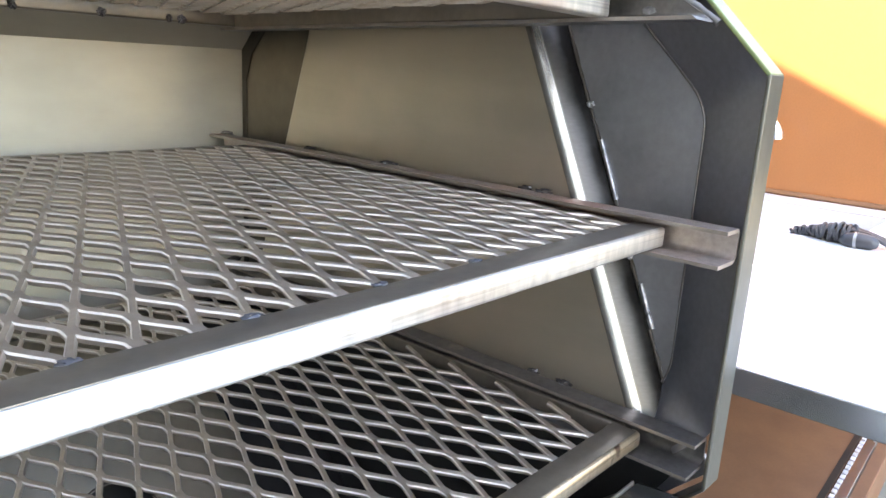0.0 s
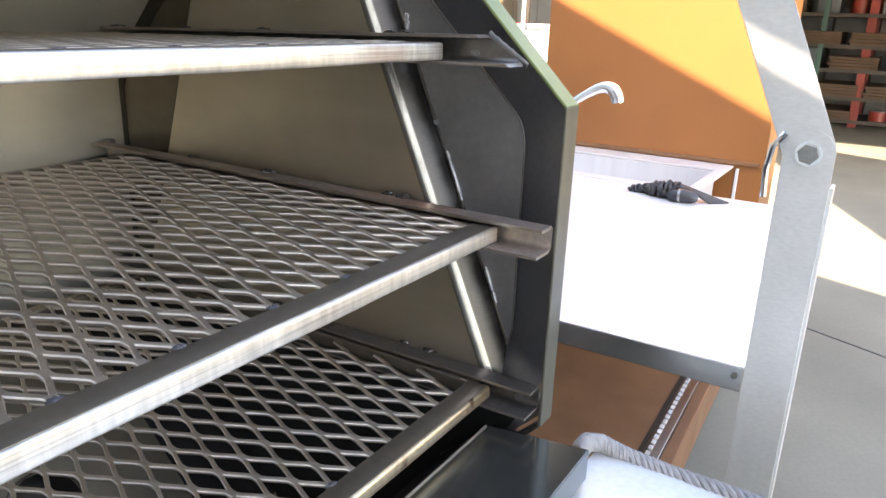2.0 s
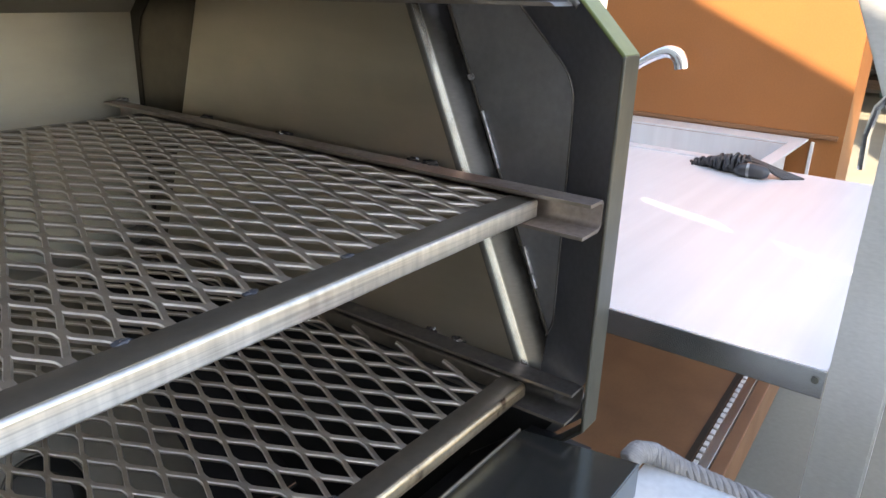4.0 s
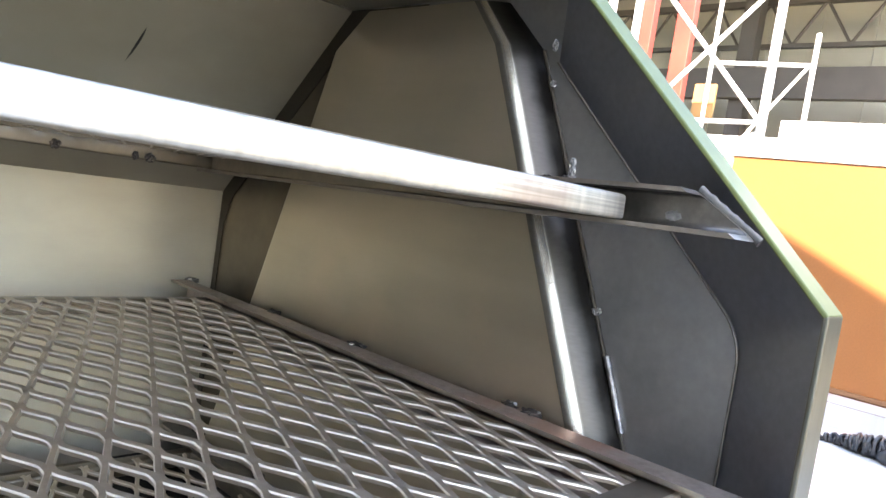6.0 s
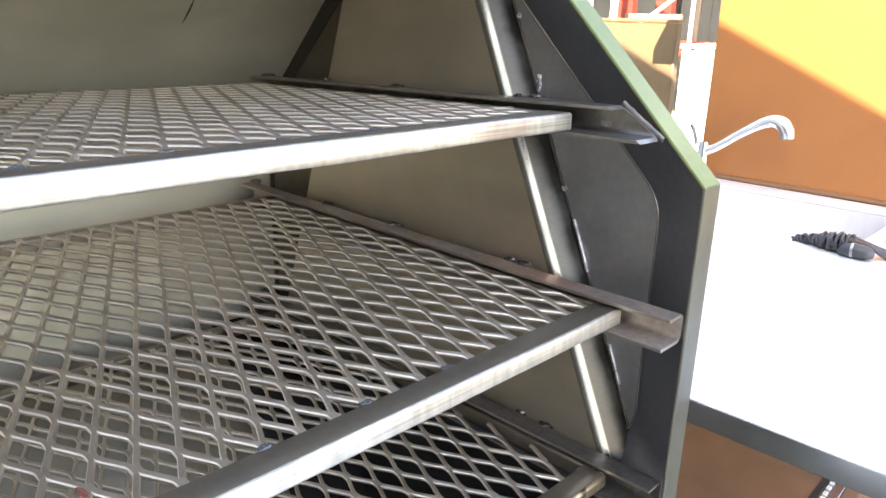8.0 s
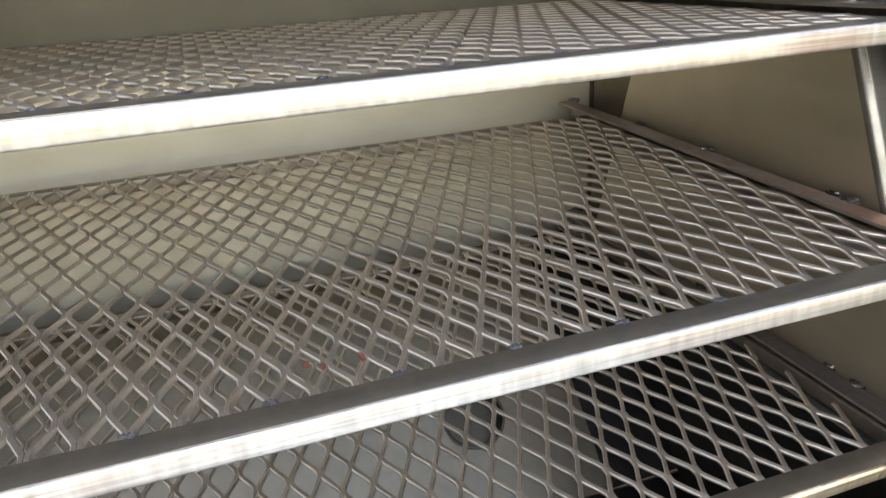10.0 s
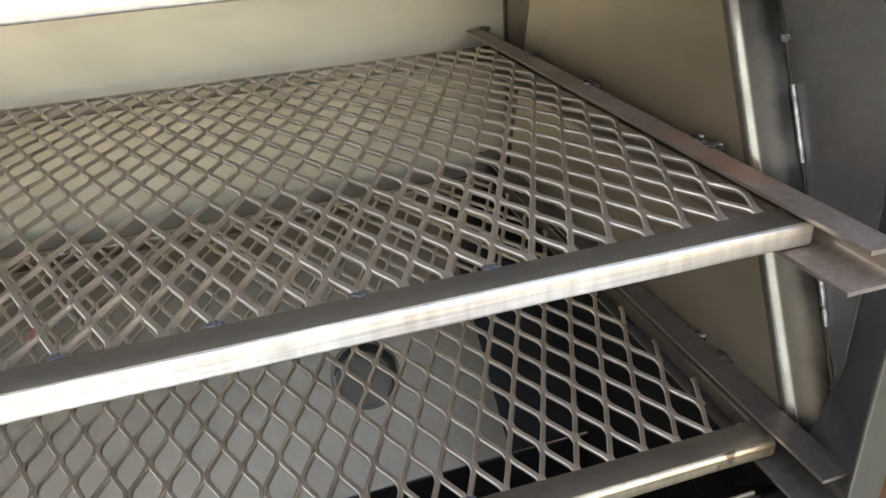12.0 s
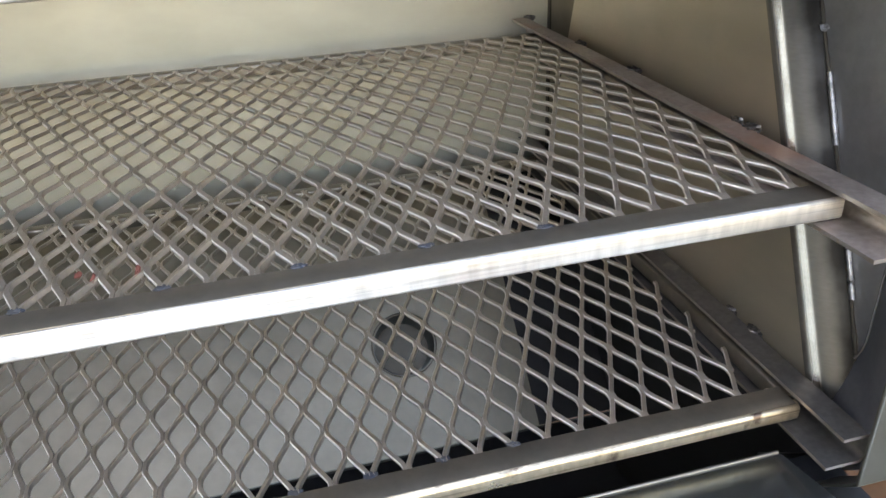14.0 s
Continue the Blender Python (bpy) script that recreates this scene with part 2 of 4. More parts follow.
def boxed(x0, x1, y0, y1, z0, z1, bevel=0.0):
    return box(bmesh.new(), x0, x1, y0, y1, z0, z1, bevel)


def prism_x(bm, poly, x0, x1):
    """A plate with the outline poly, of (y, z), from x0 to x1."""
    a = [bm.verts.new((x0, y, z)) for y, z in poly]
    b = [bm.verts.new((x1, y, z)) for y, z in poly]
    bm.faces.new(a)
    bm.faces.new(b)
    for i in range(len(poly)):
        j = (i + 1) % len(poly)
        bm.faces.new((a[i], a[j], b[j], b[i]))
    return bm


def sweep(bm, path, radius, sides=10, caps=True):
    """A round bar or tube along path; radius is a number or one for each point."""
    pts = [Vector(p) for p in path]
    rings = []
    up = Vector((0.31, 0.17, 0.93))
    for i, p in enumerate(pts):
        d = (pts[min(i + 1, len(pts) - 1)] - pts[max(i - 1, 0)]).normalized()
        u = (up - d * up.dot(d)).normalized()
        v = d.cross(u)
        up = u
        r = radius[i] if isinstance(radius, (list, tuple)) else radius
        rings.append([bm.verts.new(p + (u * math.cos(a) + v * math.sin(a)) * r) for a in (2 * math.pi * k / sides for k in range(sides))])
    for a, b in zip(rings, rings[1:]):
        for k in range(sides):
            bm.faces.new((a[k], a[(k + 1) % sides], b[(k + 1) % sides], b[k]))
    if caps:
        bm.faces.new(rings[0])
        bm.faces.new(rings[-1])
    return bm


def tube_bar(bm, p0, p1, w, h, r=0.003, wob=0.0, seg=24):
    """A rounded square tube from p0 to p1 (centres), lying along x or y, w across and h high, its faces slightly uneven."""
    p0, p1 = Vector(p0), Vector(p1)
    d = (p1 - p0).normalized()
    side, up = d.cross(Vector((0, 0, 1))), Vector((0, 0, 1))
    prof = []
    for cx, cy, a0 in ((w / 2 - r, h / 2 - r, 0), (-w / 2 + r, h / 2 - r, 90), (-w / 2 + r, -h / 2 + r, 180), (w / 2 - r, -h / 2 + r, 270)):
        for k in range(4):
            a = radians(a0 + 30 * k)
            prof.append((cx + r * math.cos(a), cy + r * math.sin(a)))
    rings = []
    length = (p1 - p0).length
    marks = [0.0, 0.0012 / length] + [i / seg for i in range(1, seg)] + [1 - 0.0012 / length, 1.0]
    for u in marks:
        c = p0.lerp(p1, u)
        k = wob * noise.noise(c * 9)
        s = 0.93 if u in (0.0, 1.0) else 1.0
        rings.append([bm.verts.new(c + side * (px * s) + up * (pz * s + k)) for px, pz in prof])
    n = len(prof)
    for a, b in zip(rings, rings[1:]):
        for k in range(n):
            bm.faces.new((a[k], a[(k + 1) % n], b[(k + 1) % n], b[k]))
    bm.faces.new(rings[0])
    bm.faces.new(rings[-1])
    return bm


def weld_blob(bm, at, size, seed):
    rnd = random.Random(seed)
    made = bmesh.ops.create_icosphere(bm, subdivisions=3, radius=1, matrix=Matrix.Translation(at))
    for v in made["verts"]:
        o = v.co - Vector(at)
        k = 0.75 + 0.5 * noise.noise(o * 3 + Vector((seed, 0, 0))) + rnd.uniform(-0.02, 0.02)
        v.co = Vector(at) + Vector((o.x * size[0], o.y * size[1], o.z * size[2])) * k
    return bm


# ---- ground and surroundings ----
g = bmesh.new()
bmesh.ops.create_grid(g, x_segments=40, y_segments=40, size=120)
tagged(part("ground", g, M_CONCRETE), "worn grey concrete yard slab with stains", "concrete floor", kind="structure")

def slab_joint(a, b, w=0.012):
    """A narrow joint in the slab from a to b."""
    a, b = Vector(a), Vector(b)
    n = Vector((b.y - a.y, a.x - b.x)).normalized() * w / 2
    bm = bmesh.new()
    low_ = [bm.verts.new((*q, -0.01)) for q in (a + n, b + n, b - n, a - n)]
    top_ = [bm.verts.new((v.co.x, v.co.y, 0.0008)) for v in low_]
    bm.faces.new(low_)
    bm.faces.new(top_)
    for k in range(4):
        bm.faces.new((low_[k], low_[(k + 1) % 4], top_[(k + 1) % 4], top_[k]))
    return bm


tagged(part("ground_joint", slab_joint((3.65, 1.7), (0.2, -6.4)), M_DARK), "narrow dark joint between concrete slabs", "floor joint", kind="structure")

# ---- the smoker: an octagonal steel cabinet, open in front ----
LEFT, WALL = -1.30, 0.062
smoker = thing("smoker_cabinet", "octagonal bare steel smoker cabinet standing open, with three rack levels", "smoker", at=(-0.6, 0.36, 0))
smoker_at = Vector((-0.6, 0.36, 0))


def smoker_part(name, bm, mat, label="", smooth=False, parent=None):
    ob = part(name, bm, mat, None, label, smooth)
    ob.parent = parent or smoker
    ob.matrix_parent_inverse = Matrix.Identity(4) if parent else Matrix.Translation(-smoker_at)
    return ob


side_poly = [(-0.058, 0.846), (-0.014, 0.892), (-0.014, 1.226), (0.200, 1.440), (0.185, 1.497), (0.538, 1.499), (0.791, 1.246), (0.791, 0.849), (0.447, 0.505), (0.447, 0.395),
             (0.095, 0.395), (0.095, 0.706), (-0.008, 0.796)]
smoker_part("side_wall", prism_x(bmesh.new(), side_poly, WALL, WALL + 0.005), M_WALL, "dark blue-black mill-scale end plate")
smoker_part("side_wall", prism_x(bmesh.new(), side_poly, LEFT - 0.005, LEFT), M_PLATE)


def facet(a, b, t=0.005, x0=LEFT, x1=WALL, nx=12, wob=0.0012):
    """A sheet from the line a to the line b of (y, z), along x, with slight oil-canning."""
    a, b = Vector((0, *a)), Vector((0, *b))
    d = (b - a).normalized()
    n = Vector((0, -d.z, d.y)) * t
    bm = bmesh.new()
    ny = 6
    def grid(off, w):
        return [[bm.verts.new(a.lerp(b, j / ny) + off + Vector((x0 + (x1 - x0) * i / nx, 0, 0))
                 + n.normalized() * (w * noise.noise(Vector((i * 0.45, j * 0.5, a.z * 7))) if 0 < i < nx and 0 < j < ny else 0))
                 for j in range(ny + 1)] for i in range(nx + 1)]
    f0, f1 = grid(Vector(), wob), grid(n, 0)
    for G in (f0, f1):
        for i in range(nx):
            for j in range(ny):
                bm.faces.new((G[i][j], G[i + 1][j], G[i + 1][j + 1], G[i][j + 1]))
    rim = [(i, 0) for i in range(nx)] + [(nx, j) for j in range(ny)] + [(i, ny) for i in range(nx, 0, -1)] + [(0, j) for j in range(ny, 0, -1)]
    for (i, j), (k, l) in zip(rim, rim[1:] + rim[:1]):
        bm.faces.new((f0[i][j], f0[k][l], f1[k][l], f1[i][j]))
    return bm


smoker_part("back_wall", facet((0.785, 1.243), (0.785, 0.852), -0.005), M_BACK, "dull brushed steel back sheet", True)
smoker_part("back_slope", facet((0.535, 1.4925), (0.785, 1.243), -0.005), M_BACK, "", True)
smoker_part("roof", facet((0.1825, 1.4925), (0.535, 1.4925), 0.005), M_BACK, "", True)
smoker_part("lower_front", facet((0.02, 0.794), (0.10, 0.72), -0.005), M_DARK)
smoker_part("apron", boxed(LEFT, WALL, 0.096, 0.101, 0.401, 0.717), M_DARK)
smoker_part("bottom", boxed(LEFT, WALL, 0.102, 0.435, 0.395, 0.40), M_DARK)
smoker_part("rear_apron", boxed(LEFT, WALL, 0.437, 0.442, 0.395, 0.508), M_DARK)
for x in (LEFT + 0.05, WALL - 0.05):
    for y in (0.12, 0.39):
        smoker_part("leg", boxed(x - 0.02, x + 0.02, y - 0.02, y + 0.02, 0, 0.394), M_DARK)

# polished lower rear sheet with a round flue hole
HOLE = Vector((-0.275, 0.566, 0.633))
low = bmesh.new()
d45 = Vector((0, 0.70711, 0.70711))
n45 = Vector((0, -0.70711, 0.70711))
ring = [HOLE + (Vector((1, 0, 0)) * math.cos(a) + d45 * math.sin(a)) * 0.052 for a in (2 * math.pi * k / 32 for k in range(32))]
lo, hi = -(HOLE.y - 0.443) / 0.70711, (0.785 - HOLE.y) / 0.70711
frame_pts = []
for a in (2 * math.pi * k / 32 for k in range(32)):
    cx, cy = math.cos(a), math.sin(a)
    s = min((0.10 / abs(cx)) if abs(cx) > 1e-6 else 9, (0.10 / abs(cy)) if abs(cy) > 1e-6 else 9)
    frame_pts.append(HOLE + Vector((1, 0, 0)) * cx * s + d45 * cy * s)
for thick in (0.0, -0.005):
    r1 = [low.verts.new(p + n45 * thick) for p in ring]
    r2 = [low.verts.new(p + n45 * thick) for p in frame_pts]
    for k in range(32):
        low.faces.new((r1[k], r1[(k + 1) % 32], r2[(k + 1) % 32], r2[k]))
for x0, x1, s0, s1 in ((LEFT, HOLE.x - 0.10, lo, hi), (HOLE.x + 0.10, -0.078, lo, hi), (HOLE.x - 0.10, HOLE.x + 0.10, lo, -0.10), (HOLE.x - 0.10, HOLE.x + 0.10, 0.10, hi)):
    for thick in (0.0, -0.005):
        low.faces.new([low.verts.new(Vector((x, HOLE.y, HOLE.z)) + d45 * s + n45 * thick) for x, s in ((x0, s0), (x1, s0), (x1, s1), (x0, s1))])
# End of the polished sheet, coloured dark in place of its dark reflection.
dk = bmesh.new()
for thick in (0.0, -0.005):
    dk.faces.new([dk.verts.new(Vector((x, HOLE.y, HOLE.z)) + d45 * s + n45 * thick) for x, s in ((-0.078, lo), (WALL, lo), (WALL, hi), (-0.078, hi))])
smoker_part("darkened_sheet", dk, M_RETURN, "end of the lower rear sheet, its dark reflection painted in")
smoker_part("lower_rear_sheet", low, M_POLISH, "polished steel sheet with a round flue hole")
pipe = sweep(bmesh.new(), [HOLE + n45 * k for k in (0.004, -0.03, -0.09, -0.15)], 0.051, 32, False)
bmesh.ops.solidify(pipe, geom=pipe.faces[:], thickness=0.003)
flue = smoker_part("flue_pipe", pipe, M_RETURN, "dark round flue pipe", True)
smoker_part("flue_damper", sweep(bmesh.new(), [HOLE - n45 * 0.045, HOLE - n45 * 0.048], 0.0465, 32), M_REAR, "", True, flue)

smoker_part("flue_collar", sweep(bmesh.new(), [HOLE + n45 * 0.002 + (Vector((1, 0, 0)) * math.cos(a) + d45 * math.sin(a)) * 0.0545 for a in (2 * math.pi * k / 40 for k in range(41))], 0.0012, 8, False), M_REAR, "thin brown ring round the flue hole", True)

# raised inner panel with slanting edges and a rounded front fold
FACE = 0.030


def front_fold(z):
    return 0.113 + (z - 1.10) * 0.44


def rear_fold(z):
    return 0.634 - (z - 1.10) * 0.335


def panel_bend(face, yf, share, turn, last):
    """The rounded front of the panel, from its weld at the end plate to its face: it turns quickly at first, then slowly."""
    n = 40
    run = [(0.0, 0.0)]
    for k in range(n):
        q = (k + 0.5) / n
        a = radians(turn * q / share if q < share else turn + (last - turn) * (q - share) / (1 - share))
        run.append((run[-1][0] + math.sin(a), run[-1][1] - math.cos(a)))
    kx, ky = (WALL - face) / run[-1][0], -0.036 / run[-1][1]
    return [(face + x * kx, yf + 0.008 + y * ky) for x, y in reversed(run)]


def panel_rows():
    """Cross-sections of the raised panel: its rounded bend and its face."""
    for z in (0.868, 0.93, 1.00, 1.10, 1.20, 1.30, 1.38, 1.42, 1.435, 1.447, 1.465, 1.484):
        top = max(0.0, z - 1.435)
        face = FACE + top * 0.35
        wav = 0.0007 * noise.noise(Vector((3.1, 0, z * 9)))
        yf, yr = front_fold(min(z, 1.435)) + top * 1.05 + wav, rear_fold(min(z, 1.435)) - top * 0.6
        bend = panel_bend(face, yf, 0.15 + 0.09 * min(1.0, max(0.0, (z - 0.868) / 0.18)), 38, 66)
        flat = [(face + 0.0008 * math.sin(5 * s + z * 3) * (1 - s) * s * 4, yf + 0.008 + (yr - 0.017 - yf) * s) for s in (0, 0.06, 0.15, 0.3, 0.45, 0.6, 0.75, 0.9, 1.0)]
        rear = [(face, yr - 0.007), (face + 0.003, yr - 0.002), (face + 0.010, yr), (WALL, yr + 0.003)]
        yield z, (bend, flat + rear)


for k, (nm, mat, lab) in enumerate((("panel_fold", M_FOLD, "rounded steel fold with its highlight and dark reflection painted in"), ("inner_panel", M_LINER, "raised brown-grey steel liner"))):
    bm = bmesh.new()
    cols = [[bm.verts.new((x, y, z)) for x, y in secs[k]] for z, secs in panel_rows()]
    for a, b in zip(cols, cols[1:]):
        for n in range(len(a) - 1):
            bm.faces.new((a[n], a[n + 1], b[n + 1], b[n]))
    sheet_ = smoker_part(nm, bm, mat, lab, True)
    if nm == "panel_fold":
        # bare is the painted highlight strip, falling to dark towards the end plate
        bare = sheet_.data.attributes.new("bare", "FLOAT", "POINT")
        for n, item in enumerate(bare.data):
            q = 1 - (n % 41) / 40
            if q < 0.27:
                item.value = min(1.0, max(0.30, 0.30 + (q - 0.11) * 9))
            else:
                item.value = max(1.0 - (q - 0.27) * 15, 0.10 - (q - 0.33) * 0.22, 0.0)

joint = [(WALL - 0.0005, front_fold(z) - 0.028 + 0.0012 * noise.noise(Vector((z * 60, 1, 0))), z) for z in (0.87 + 0.565 * k / 70 for k in range(71))]
smoker_part("weld_joint", sweep(bmesh.new(), joint, [0.0020 + 0.0012 * noise.noise(Vector((k * 0.6, 3, 8))) for k in range(71)], 8), M_SEAM, "sooty joint between panel and end plate", True)

smoker_part("dark_end_plate", prism_x(bmesh.new(), [(-0.040, 0.862), (0.776, 0.862), (0.776, 0.846), (0.442, 0.512), (0.434, 0.405), (0.104, 0.405), (0.104, 0.72), (0.022, 0.793), (-0.004, 0.803)], 0.0575, 0.0612), M_DARK, "near-black lower end plate")

smoker_part("rear_side_plate", prism_x(bmesh.new(), [(0.47, 0.864), (0.783, 0.864), (0.783, 1.242), (0.534, 1.490), (0.40, 1.490)], 0.0592, 0.0612), M_REAR, "brown plate behind the liner")

smoker_part("corner_seam", prism_x(bmesh.new(), [(0.783, 0.866), (0.783, 1.242), (0.534, 1.490), (0.492, 1.490), (0.752, 1.236), (0.768, 1.195), (0.768, 0.866)], 0.0572, 0.0590), M_SEAM, "dark brown band along the rear corner seam")

# front rim: slanting return plate and lip
RIM = [(-0.012, 0.790), (-0.067, 0.845), (-0.067, 1.243), (0.1825, 1.4925)]
FOLD = [(0.0, 1.212), (0.212, 1.424)]


def rounded(poly, r, n=6):
    """The polyline poly with its inner corners rounded, each to the same count of points."""
    P = [Vector(p) for p in poly]
    out = [P[0]]
    for a, b, c in zip(P, P[1:], P[2:]):
        p, q = b + (a - b).normalized() * r, b + (c - b).normalized() * r
        out += [p * (1 - u) ** 2 + b * 2 * u * (1 - u) + q * u * u for u in (k / n for k in range(n + 1))]
    return [tuple(v) for v in out + [P[-1]]]


def rim_strip(pa, xa, pb, xb):
    bm = bmesh.new()
    rows = [[bm.verts.new((x, y, z)) for y, z in p] for p, x in ((pa, xa), (pb, xb), (pb, xb + 0.002), (pa, xa + 0.002))]
    for a, b in zip(rows, rows[1:] + rows[:1]):
        for k in range(len(a) - 1):
            bm.faces.new((a[k], a[k + 1], b[k + 1], b[k]))
    return bm


smoker_part("rim_return", rim_strip(rounded([(0.056, 0.872), (0.0, 0.928)] + FOLD, 0.026), WALL - 0.001, rounded([(y + 0.0025, z - 0.001) for y, z in [(-0.012, 0.850), (-0.067, 0.905)] + RIM[2:4]], 0.014), 0.022), M_PLATE, "dark slanted return plate", True)


smoker_part("bend", sweep(bmesh.new(), [(WALL - 0.002, y + 0.0012, z - 0.0012) for y, z in rounded([(0.056, 0.872), (0.0, 0.928)] + FOLD, 0.026)], 0.0010, 8), M_RAIL_GREY, "dull rubbed bend beside the return plate", True)


def lip_piece(a, b):
    a, b = Vector(a), Vector(b)
    d = (b - a).normalized()
    n = Vector((d.y, -d.x)) * 0.004
    if n.x > 0:
        n = -n
    bm = prism_x(bmesh.new(), [tuple(a), tuple(b), tuple(b - n), tuple(a - n)], 0.0185, 0.0525)
    bmesh.ops.bevel(bm, geom=bm.edges[:], offset=0.0012, segments=2, profile=0.5, affect="EDGES")
    return bm


smoker_part("lip", lip_piece(RIM[0], RIM[1]), M_LIP)
smoker_part("lip", lip_piece(RIM[1], RIM[2]), M_LIP, "bare beige-grey steel lip")
smoker_part("lip", lip_piece(RIM[2], RIM[3]), M_GREEN, "lip under green protective paint")

# Near-black plate added here to close the view through to the deck.
smoker_part("sill_plate", boxed(-0.030, 0.0605, -0.062, 0.016, 0.797, 0.801), M_DARK, "near-black plate added under the rim")

# weld beads between the raised panel and the end plate
for i, (y, z, ly, lz) in enumerate(((0.128, 1.203, 0.005, 0.004), (0.098, 1.137, 0.007, 0.032), (0.219, 1.439, 0.004, 0.007), (0.214, 1.403, 0.004, 0.004),
                                    (0.178, 1.325, 0.004, 0.013), (0.062, 1.050, 0.004, 0.006), (0.036, 1.000, 0.005, 0.024))):
    if lz > 0.015:
        bead = [(WALL - 0.0025, y + (k / 16 - 0.5) * lz * 0.8, z + (k / 16 - 0.5) * lz * 1.9) for k in range(17)]
        smoker_part("weld", sweep(bmesh.new(), bead, [0.0026 + 0.0012 * noise.noise(Vector((k * 0.9, i, 0))) for k in range(17)], 10), M_WELD_BRIGHT, "", True)
    else:
        smoker_part("weld", weld_blob(bmesh.new(), (WALL - 0.002, y, z), (0.004, ly, lz), i), M_WELD_BRIGHT, "", True)

# ledge below the opening
ledge_bm = bmesh.new()
ledge_top = [(LEFT, -0.138), (0.004, -0.138), (-0.019, -0.013), (LEFT, -0.013)]
top_ring = [ledge_bm.verts.new((x, y, 0.847)) for x, y in ledge_top]
low_ring = [ledge_bm.verts.new((x, y, 0.806)) for x, y in ledge_top]
ledge_bm.faces.new(top_ring)
ledge_bm.faces.new(low_ring)
for k in range(4):
    ledge_bm.faces.new((top_ring[k], top_ring[(k + 1) % 4], low_ring[(k + 1) % 4], low_ring[k]))
bmesh.ops.bevel(ledge_bm, geom=ledge_bm.edges[:], offset=0.0015, segments=2, profile=0.5, affect="EDGES")
smoker_part("ledge", ledge_bm, M_LEDGE, "dark glossy steel ledge")
smoker_part("ledge_edge", boxed(LEFT, -0.021, -0.0125, -0.0095, 0.838, 0.8485, 0.001), M_CUT, "bare rear edge of the ledge")


# ---- slide rails ----
def slide_rail(ytop, ybot, z0, label, mat, rear, drop=0.0, off=0.0):
    """A bent channel, open to the inside, with its front end cut square or sloping."""
    bm = bmesh.new()
    z1 = z0 + 0.0325
    y_at = lambda z: ybot + (ytop - ybot) * (z - z0) / (z1 - z0)
    quarter = [radians(90 * k / 6) for k in range(7)]
    prof = [(-0.024, z0)] + [(0.008 + 0.010 * math.sin(a), z0 + 0.010 - 0.010 * math.cos(a)) for a in quarter]
    prof += [(0.018, z1 - 0.004), (0.014, z1), (-0.012, z1), (-0.012, z1 - 0.0035), (0.0125, z1 - 0.0035), (0.0145, z1 - 0.0055)]
    prof += [(0.008 + 0.0065 * math.cos(a), z0 + 0.010 - 0.0065 * math.sin(a)) for a in quarter] + [(-0.024, z0 + 0.0035)]
    n = 20
    rings = []
    for i in range(n + 1):
        ring_ = []
        for x, z in prof:
            y = y_at(z) + (rear - y_at(z)) * i / n
            k = 0.0006 * noise.noise(Vector((0, y * 6, z0 * 9)))
            ring_.append(bm.verts.new((x + off + k, y, z + k - drop * (y - ybot))))
        rings.append(ring_)
    m = len(prof)
    for a, b in zip(rings, rings[1:]):
        for k in range(m):
            bm.faces.new((a[k], a[(k + 1) % m], b[(k + 1) % m], b[k]))
    ends = [bm.faces.new((e[k], e[k + 1], e[m - 2 - k], e[m - 1 - k])) for e in (rings[0], rings[-1]) for k in range(m // 2 - 1)]
    for f_ in bm.faces:
        c = f_.calc_center_median()
        f_.normal_update()
        if (c.x < off - 0.0115 and f_.calc_area() < 0.0005 and abs(f_.normal.z) < 0.7) or f_ in ends:
            f_.material_index = 1
    ob = smoker_part("slide_rail", bm, mat, label)
    ob.data.materials.append(M_CUT)
    return ob


PITCH = 0.024
RAILS = ((1.1085, -0.062, -0.062, 0.768), (1.3165, 0.036, -0.014, 0.712), (0.8975, -0.058, -0.058, 0.768))
for i, (zt, yt, yb, yr) in enumerate(RAILS):
    off = 0.0115 if i == 2 else 0.0
    rail = slide_rail(yt, yb, zt - 0.0325, "reddish-brown steel channel rail" if i == 0 else "dark grey steel channel rail", M_RAIL if i == 0 else M_RAIL_GREY, yr, PITCH if i == 1 else 0.0, off)
    for j, (y, sx, sy) in enumerate(((0.107 if i == 2 else 0.150, 0.007, 0.010), (0.149 if i == 2 else 0.174, 0.005, 0.008), (0.389, 0.007, 0.012), (0.551, 0.006, 0.011), (yr - 0.002, 0.010, 0.008))):
        smoker_part("weld", weld_blob(bmesh.new(), (0.018 + off, y, zt - 0.0010 - (PITCH * (y - yb) if i == 1 else 0.0)), (sx * 1.4, sy * 1.3, 0.0056), 20 + 7 * i + j), M_WELD, "", True, rail)
    if i == 1:
        run = [(0, yb + (yt - yb) * k / 24 - 0.001, zt - 0.0325 * (1 - k / 24) + 0.0006 * noise.noise(Vector((k * 0.8, 0, 4)))) for k in range(25)]
        fillet = sweep(bmesh.new(), run, [0.0036 + 0.0011 * noise.noise(Vector((k * 0.45, 7, 0))) for k in range(25)], 12)
        for v in fillet.verts:
            v.co.x = 0.0188 + v.co.x * 0.5
        smoker_part("weld", fillet, M_WELD_RUN, "flat grey weld along the sloping rail end", True, rail)
        smoker_part("weld", weld_blob(bmesh.new(), (0.0140, 0.050, 1.2945), (0.0012, 0.008, 0.0045), 77), M_WELD_BRIGHT, "", True, rail)
    else:
        smoker_part("weld", weld_blob(bmesh.new(), (0.021 + off, yb + 0.010, zt - 0.016), (0.004, 0.006, 0.013), 60 + i), M_WELD, "", True, rail)
